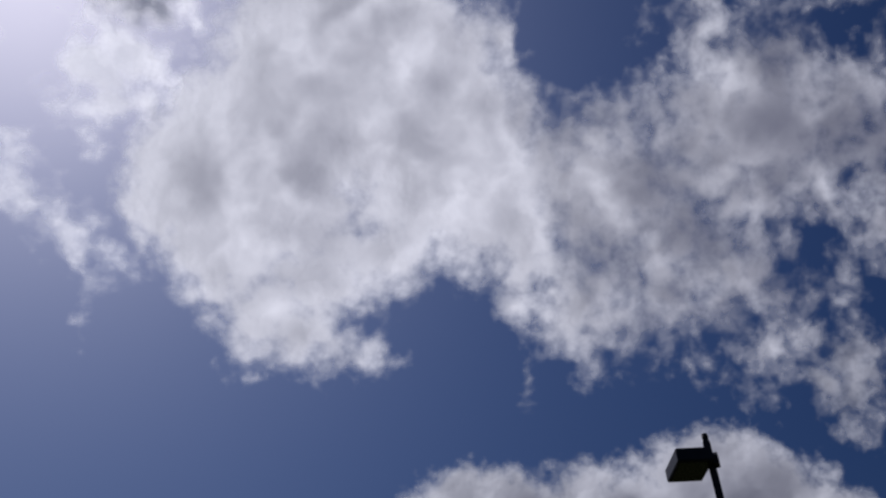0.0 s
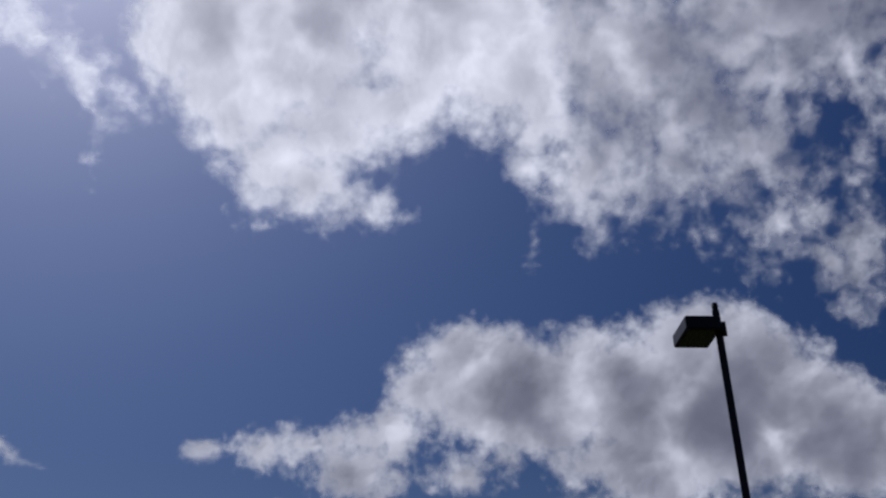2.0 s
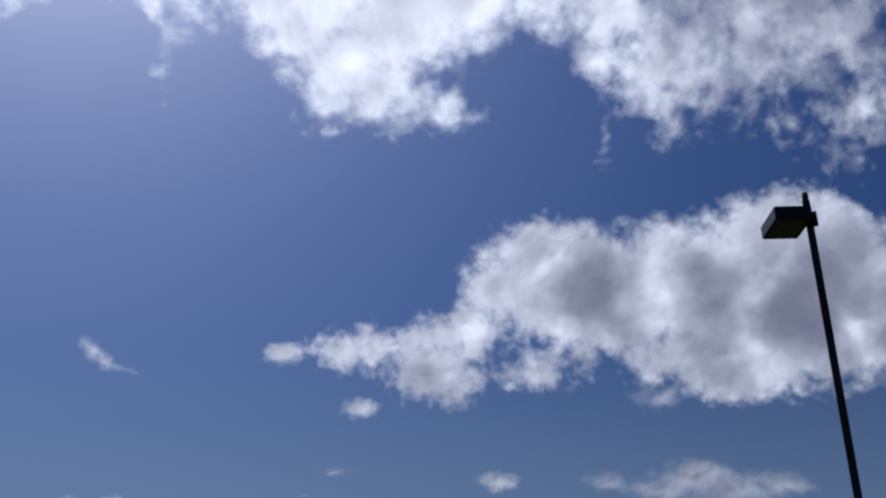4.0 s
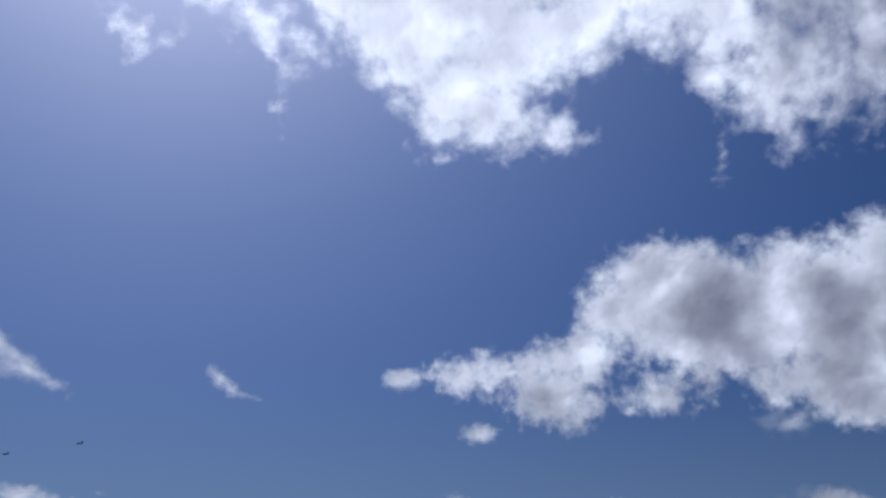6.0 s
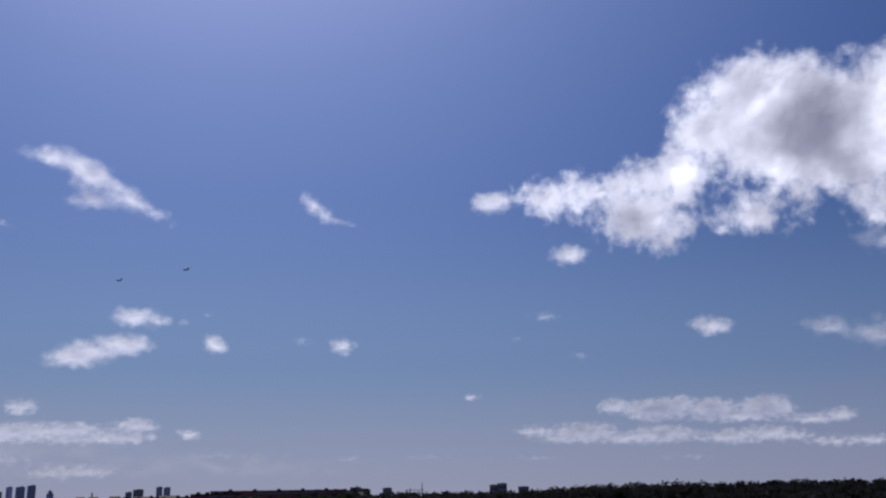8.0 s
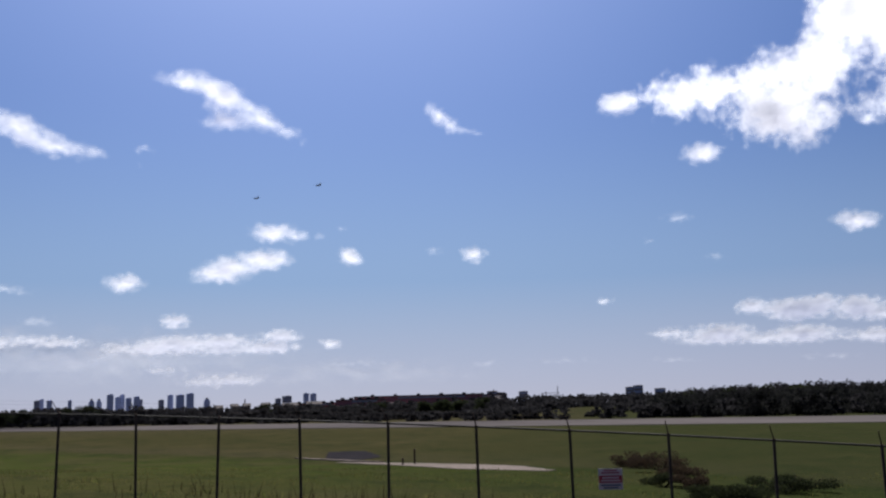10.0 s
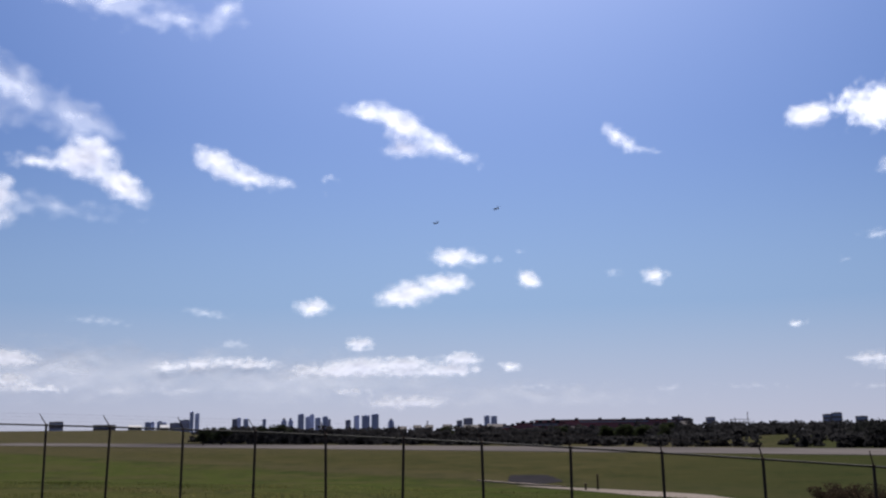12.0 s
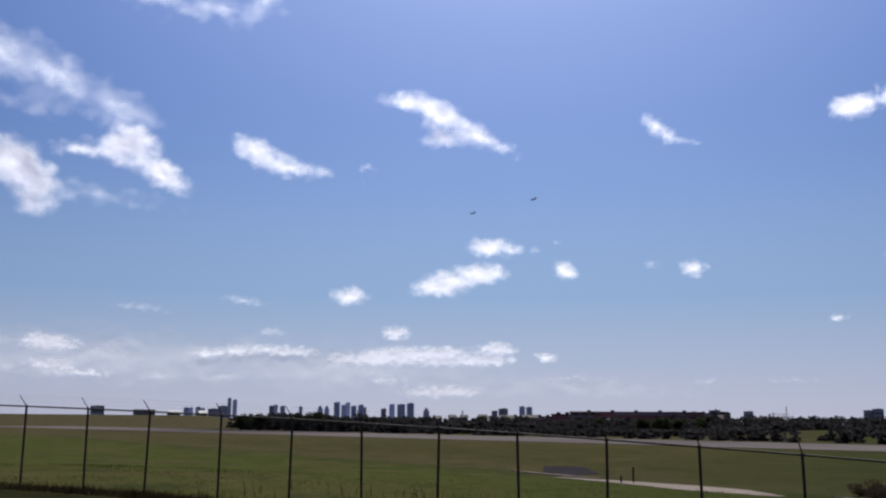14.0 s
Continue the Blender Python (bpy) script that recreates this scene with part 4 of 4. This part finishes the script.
for i, (yaw, dist, h, wide, red) in enumerate([(12.2, 54, 0.7, 1.2, 1), (11.3, 53, 1.0, 1.6, 1), (10.5, 50, 0.9, 1.5, 1), (9.5, 45, 0.8, 1.2, 1), (10.4, 42, 0.6, 1.1, 0), (9.0, 41, 0.6, 1.0, 1), (7.6, 37, 0.55, 1.2, 0), (6.4, 37, 0.7, 1.3, 0), (5.0, 38.5, 0.6, 1.1, 0), (4.0, 41.5, 0.7, 1.4, 0), (2.9, 43, 0.8, 1.5, 0)]):
    shrub(yaw, dist, h, wide, 60 + i, SHRUB_RED if red else SHRUB_GREEN, RED_L if red else GREEN_L)


def blades(name, places, heights, width, material, label, seed):
    rng = np.random.default_rng(seed)
    n = len(places)
    a = rng.uniform(0, 6.28, n)
    side = np.stack([np.cos(a), np.sin(a), 0 * a], 1) * (width * rng.uniform(0.6, 1.4, n))[:, None]
    tip = np.stack([rng.normal(0, 0.25, n), rng.normal(0, 0.25, n), np.ones(n)], 1) * heights[:, None]
    base = np.stack([places[:, 0], places[:, 1], ground_z(places[:, 0], places[:, 1]) - 0.03], 1)
    V = np.stack([base - side, base + side, base + tip * 0.6 + side * 0.5, base + tip], 1).reshape(-1, 3)
    ob = new(name, from_arrays(name, V, np.arange(4 * n).reshape(-1, 4), material))
    return tagged(ob, label, "grass", kind="stuff")


def along(rng, n, k0, k1, v0, v1):
    k, v = rng.uniform(k0, k1, n), rng.uniform(v0, v1, n)
    v = v + fence_bow(k)
    return np.stack([P0.x + E_DIR.x * k * STEP + N_DIR.x * v, P0.y + E_DIR.y * k * STEP + N_DIR.y * v], 1)


rng = np.random.default_rng(11)
pl = along(rng, 34000, -6, 18, -0.9, 0.6)
blades("weeds", pl, rng.uniform(0.08, 0.30, len(pl)) * (0.3 + value_noise(pl[:, 0] * 0.7, pl[:, 1] * 0.7, 5)), 0.014, WEED, "dark dry weeds grown up along the fence foot", 12)
pl = along(rng, 60000, -8, 20, 0.0, 1.0)
pl = pl + np.array((N_DIR.x, N_DIR.y)) * (27 * rng.uniform(0, 1, (len(pl), 1)) ** 1.8)
blades("grass", pl, rng.uniform(0.05, 0.17, len(pl)) * (0.15 + 1.3 * value_noise(pl[:, 0] * 0.35, pl[:, 1] * 0.35, 9) ** 1.5), 0.02, BLADE, "rough uncut grass behind the fence", 13)
pl = along(rng, 110, 5.2, 8.6, 0.5, 4)
blades("weeds", pl, rng.uniform(0.4, 1.0, len(pl)), 0.012, WEED, "tall dry brown weed stalks behind the fence", 14)
pl = along(rng, 260, 2.5, 11.5, 0.4, 7)
pl = pl[value_noise(pl[:, 0] * 0.5, pl[:, 1] * 0.5, 21) > 0.5]
blades("weeds", pl, rng.uniform(0.3, 0.8, len(pl)), 0.02, WEED, "scattered brown weed clumps in the rough grass", 15)


# ---- far buildings ----
def tower(yaw, dist, width, top, kind):
    p = bearing(yaw, 0, dist)
    names = ("block", "apartment_tower", "apartment_tower")
    label = ("long grey mid-rise block on the skyline", "haze-blue high-rise tower on the far skyline", "haze-blue high-rise tower with a stepped pointed top")[kind]
    ob = thing(names[kind], (p.x, p.y, -2.0), label, "building", "skyline buildings")
    ob.matrix_basis = Matrix.Translation((p.x, p.y, -2.0)) @ Matrix.Rotation(radians(yaw + (8 if kind else 3)), 4, "Z")
    h, depth = top + 2.0, max(14.0, width * 0.7)
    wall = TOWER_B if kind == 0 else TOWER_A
    body_h = h * (0.8 if kind == 2 else 0.95)
    body = part("body", box(B(), (width, depth, body_h), (0, 0, body_h / 2), bevel=0.3), wall, ob)
    floors = max(3, int(body_h / 6.5))
    for i in range(floors):
        z = (i + 0.6) * body_h / floors
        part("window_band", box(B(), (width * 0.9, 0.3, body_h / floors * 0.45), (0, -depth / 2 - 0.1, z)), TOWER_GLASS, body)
    if kind == 2:
        part("upper_floors", box(B(), (width * 0.66, depth * 0.66, h * 0.1), (0, 0, body_h + h * 0.05), bevel=0.3), wall, ob)
        part("roof", rod(B(), (0, 0, body_h + h * 0.1), (0, 0, h), width * 0.36, width * 0.06, 4), ROOF, ob)
    else:
        part("plant_room", box(B(), (width * 0.5, depth * 0.5, h * 0.05), (width * 0.1, 0, body_h + h * 0.025), bevel=0.2), wall, ob)
        part("parapet", box(B(), (width * 1.02, depth * 1.02, 1.0), (0, 0, body_h + 0.3), bevel=0.1), wall, ob)


TOWERS = [
    (55.85, 1500, 18.7, 22.3, 0),
    (53.33, 1200, 24.4, 14.1, 0),
    (51.03, 3300, 14.5, 44.9, 1),
    (50.77, 3350, 12.9, 45.7, 1),
    (50.37, 3300, 14.6, 47.1, 1),
    (50.11, 3360, 13.9, 44.3, 1),
    (49.51, 3300, 33.0, 42.1, 0),
    (48.98, 3420, 30.6, 53.5, 0),
    (48.61, 3250, 10.9, 77.0, 1),
    (48.30, 3300, 13.0, 72.7, 1),
    (46.19, 3300, 15.1, 53.3, 0),
    (45.95, 3350, 13.4, 58.1, 1),
    (45.54, 3300, 15.1, 53.7, 1),
    (44.49, 3300, 10.4, 52.4, 1),
    (43.35, 3300, 17.2, 54.9, 2),
    (42.96, 3300, 15.3, 55.1, 2),
    (42.37, 3250, 18.9, 67.7, 1),
    (41.98, 3300, 13.5, 59.4, 1),
    (41.73, 3380, 14.8, 68.8, 1),
    (41.38, 3300, 17.3, 55.9, 1),
    (40.95, 3300, 17.4, 59.9, 1),
    (40.71, 3350, 9.8, 51.2, 0),
    (39.60, 3300, 17.4, 47.2, 0),
    (39.10, 3300, 17.4, 62.7, 1),
    (38.56, 3250, 24.8, 62.0, 1),
    (38.01, 3250, 22.9, 66.0, 1),
    (37.06, 3300, 19.4, 50.2, 2),
    (32.48, 2600, 24.4, 39.8, 0),
    (32.99, 2600, 15.2, 33.6, 0),
    (31.36, 2700, 14.2, 47.8, 1),
    (30.94, 2700, 15.8, 46.3, 1),
    (18.44, 2300, 20.9, 31.4, 0),
    (12.22, 1900, 14.0, 28.7, 0),
    (11.72, 1900, 18.6, 31.3, 0),
    (10.46, 1900, 20.2, 24.3, 0),
    (20.28, 1600, 17.4, 23.9, 0),
    (19.74, 1550, 12.6, 20.7, 0),
    (22.55, 1500, 16.7, 19.8, 0),
]
for row in TOWERS:
    tower(*row)


def hall(yaw, dist, length, height, z0, wall, label):
    p = bearing(yaw, 0, dist)
    ob = thing("industrial_hall", (p.x, p.y, z0), label, "building", "low buildings")
    ob.matrix_basis = Matrix.Translation((p.x, p.y, z0)) @ Matrix.Rotation(radians(yaw), 4, "Z")
    part("wall", box(B(), (length, 30, height), (0, 0, height / 2), bevel=0.1), wall, ob)
    part("roof", box(B(), (length + 0.8, 31, 0.8), (0, 0, height + 0.4), bevel=0.1), ROOF, ob)
    # pale strip put on in place of sunlight along the roof edge
    part("lit_roof_edge", box(B(), (length * 0.52, 0.3, 1.3), (length * 0.1, -15.2, height * 0.90)), PALE_WALL, ob, "long pale strip painted as a lit roof edge")
    for i in range(5):
        part("roof_vent", box(B(), (3.0, 3.0, 1.4), ((i - 2) * length * 0.18, -4, height + 1.4), bevel=0.1), ROOF, ob)


hall(24.7, 820, 108, 12.4, -2, BRICK_WALL, "long dark red industrial hall with a pale lit-edge strip")
hall(28.2, 740, 36, 9.6, -2, BRICK_WALL, "stepped red-brown workshop building among trees")
hall(20.9, 900, 46, 12.6, -2, TOWER_B, "grey flat-roofed warehouse behind the trees")
hall(30.8, 860, 40, 8.6, -2, BRICK_WALL, "low dark red industrial hall among trees")
hall(45.4, 900, 30, 9.0, -2, ROOF, "low dark shed roof among the trees")


def house(yaw, dist, w, h, pale):
    p = bearing(yaw, 0, dist)
    z = on_ground(p.x, p.y)
    ob = thing("house", (p.x, p.y, z), "small pale house with a dark roof among far trees" if pale else "long white low shed far across the field", "house", "low buildings")
    ob.matrix_basis = Matrix.Translation((p.x, p.y, z)) @ Matrix.Rotation(radians(yaw + 6), 4, "Z")
    part("wall", box(B(), (w, 9, h), (0, 0, h / 2), bevel=0.05), PALE_WALL, ob)
    bm = B()
    a = [bm.verts.new(q) for q in ((-w / 2 - 0.4, -5, h), (w / 2 + 0.4, -5, h), (w / 2 + 0.4, 5, h), (-w / 2 - 0.4, 5, h), (-w / 2 - 0.4, 0, h + 2.2), (w / 2 + 0.4, 0, h + 2.2))]
    for q in ((0, 1, 5, 4), (2, 3, 4, 5), (0, 4, 3), (1, 2, 5), (0, 3, 2, 1)):
        bm.faces.new([a[i] for i in q])
    part("roof", bm, ROOF if pale else PALE_WALL, ob)
    for i in (-1, 1):
        part("window", box(B(), (w * 0.16, 0.1, h * 0.3), (i * w * 0.25, -4.53, h * 0.6)), GLASS_DARK, ob)


for yaw, dist, w, h, pale in [(51.7, 900, 11, 2.6, False), (50.1, 900, 7, 2.8, False), (36.4, 850, 7, 7.0, True), (35.5, 840, 6, 8.0, True), (34.8, 830, 6, 8.0, True), (33.7, 820, 7, 8.2, True), (32.3, 800, 12, 7.5, True), (30.9, 780, 12, 7.8, True), (28.9, 760, 8, 5.5, True), (26.2, 700, 9, 5.0, True), (19.9, 640, 4, 7.2, True), (6.7, 600, 4, 5.0, True), (3.9, 600, 6, 5.2, True)]:
    house(yaw, dist, w, h, pale)


def mast(yaw, dist, top, arm):
    p = bearing(yaw, 0, dist)
    ob = thing("crane" if arm else "mast", (p.x, p.y, -2), "thin lattice tower crane on the skyline" if arm else "thin steel mast on the skyline", "crane" if arm else "mast")
    bm = B()
    for sx, sy in ((-1, -1), (1, -1), (1, 1), (-1, 1)):
        rod(bm, (0.7 * sx, 0.7 * sy, 0), (0.4 * sx, 0.4 * sy, top), 0.2, sides=4)
    for i in range(12):
        z = top * (i + 0.5) / 12
        rod(bm, (-0.6, -0.6, z - 1), (0.6, -0.6, z + 1), 0.12, sides=4)
    part("lattice", bm, RAIL_STEEL, ob)
    if arm:
        part("jib", box(B(), (arm, 0.9, 0.9), (arm * 0.25, 0, top * 0.86)), RAIL_STEEL, ob)
        part("counterweight", box(B(), (2.5, 1.5, 2.5), (-arm * 0.2, 0, top * 0.82)), CONCRETE, ob)


mast(34.9, 1200, 18, 0)
mast(20.2, 1500, 27, 0)
mast(17.1, 1700, 24, 34)
mast(16.4, 1700, 33, 0)


# ---- two tandem-rotor helicopters ----
def loft(bm, sections, sides=14):
    """A skin over rounded-box sections (x, z, half width, half height)."""
    rings = []
    for x, z, w, h in sections:
        ring = []
        for i in range(sides):
            a = 2 * math.pi * i / sides
            c, s = math.cos(a), math.sin(a)
            ring.append(bm.verts.new((x, w * math.copysign(abs(c) ** 0.6, c), z + h * math.copysign(abs(s) ** 0.6, s))))
        rings.append(ring)
    for r0, r1 in zip(rings, rings[1:]):
        for i in range(sides):
            bm.faces.new((r0[i], r0[(i + 1) % sides], r1[(i + 1) % sides], r1[i]))
    bm.faces.new(list(reversed(rings[0])))
    bm.faces.new(rings[-1])
    bmesh.ops.recalc_face_normals(bm, faces=bm.faces[:])
    return bm


def helicopter(yaw, el, dist, heading, bank):
    p = bearing(yaw, el, dist) + Vector((0, 0, 1.6))
    ob = thing("helicopter", p, "dark olive tandem-rotor transport helicopter in flight", "helicopter", "two helicopters")
    ob.matrix_basis = Matrix.Translation(p) @ Matrix.Rotation(radians(heading), 4, "Z") @ Matrix.Rotation(radians(bank), 4, "Y")
    hull = part("fuselage", loft(B(), [(7.8, -0.5, 0.3, 0.35), (7.3, -0.3, 0.95, 0.85), (6.0, 0.0, 1.3, 1.25), (4.5, 0.1, 1.35, 1.35), (-4.5, 0.1, 1.35, 1.35), (-6.6, 0.5, 1.25, 1.0), (-7.9, 0.9, 1.0, 0.55)]), OLIVE, ob)
    part("windscreen", loft(B(), [(7.45, 0.15, 0.6, 0.25), (6.9, 0.45, 1.05, 0.42), (6.1, 0.65, 1.2, 0.45)]), GLASS_DARK, hull, "dark cockpit glazing")
    part("front_pylon", loft(B(), [(6.6, 1.3, 0.3, 0.3), (5.9, 1.7, 0.6, 0.7), (4.6, 1.7, 0.6, 0.6), (3.4, 1.35, 0.3, 0.3)]), OLIVE, ob)
    part("rear_pylon", loft(B(), [(-3.8, 1.5, 0.35, 0.4), (-5.2, 2.3, 0.5, 1.3), (-6.4, 2.7, 0.55, 1.7), (-7.8, 2.7, 0.25, 1.5)]), OLIVE, ob)
    for s in (-1, 1):
        part("sponson", loft(B(), [(5.0, -0.95, 0.3, 0.25), (4.0, -0.95, 0.5, 0.45), (-4.6, -0.95, 0.5, 0.45), (-5.4, -0.95, 0.3, 0.25)]), OLIVE, ob).location = (0, 1.5 * s, 0)
        part("engine", loft(B(), [(-3.6, 1.5, 0.35, 0.35), (-4.2, 1.5, 0.5, 0.5), (-6.0, 1.5, 0.45, 0.45), (-6.8, 1.5, 0.3, 0.3)]), OLIVE, ob).location = (0, 1.35 * s, 0)
        for x in (3.6, -4.6):
            part("wheel", rod(B(), (x, 1.5 * s - 0.2, -1.75), (x, 1.5 * s + 0.2, -1.75), 0.42, sides=14), ROOF, ob)
            part("strut", rod(B(), (x, 1.5 * s, -1.75), (x, 1.5 * s, -1.0), 0.1, sides=6), OLIVE, ob)
    for x, z, a0 in ((5.6, 2.6, 20), (-6.4, 4.6, 80)):
        rotor = part("rotor_hub", rod(B(), (x, 0, z - 0.4), (x, 0, z + 0.25), 0.3, 0.2, sides=10), OLIVE, ob)
        for i in range(3):
            t = Matrix.Translation((x, 0, z)) @ Matrix.Rotation(radians(a0 + 120 * i), 4, "Z") @ Matrix.Rotation(radians(-2), 4, "Y")
            part("blade", box(B(), (8.8, 0.75, 0.1), (0, 0, 0), t @ Matrix.Translation((4.6, 0, 0))), OLIVE, rotor)


helicopter(30.55, 13.33, 2700, 200, 9)
helicopter(34.30, 12.52, 2850, 202, 8)
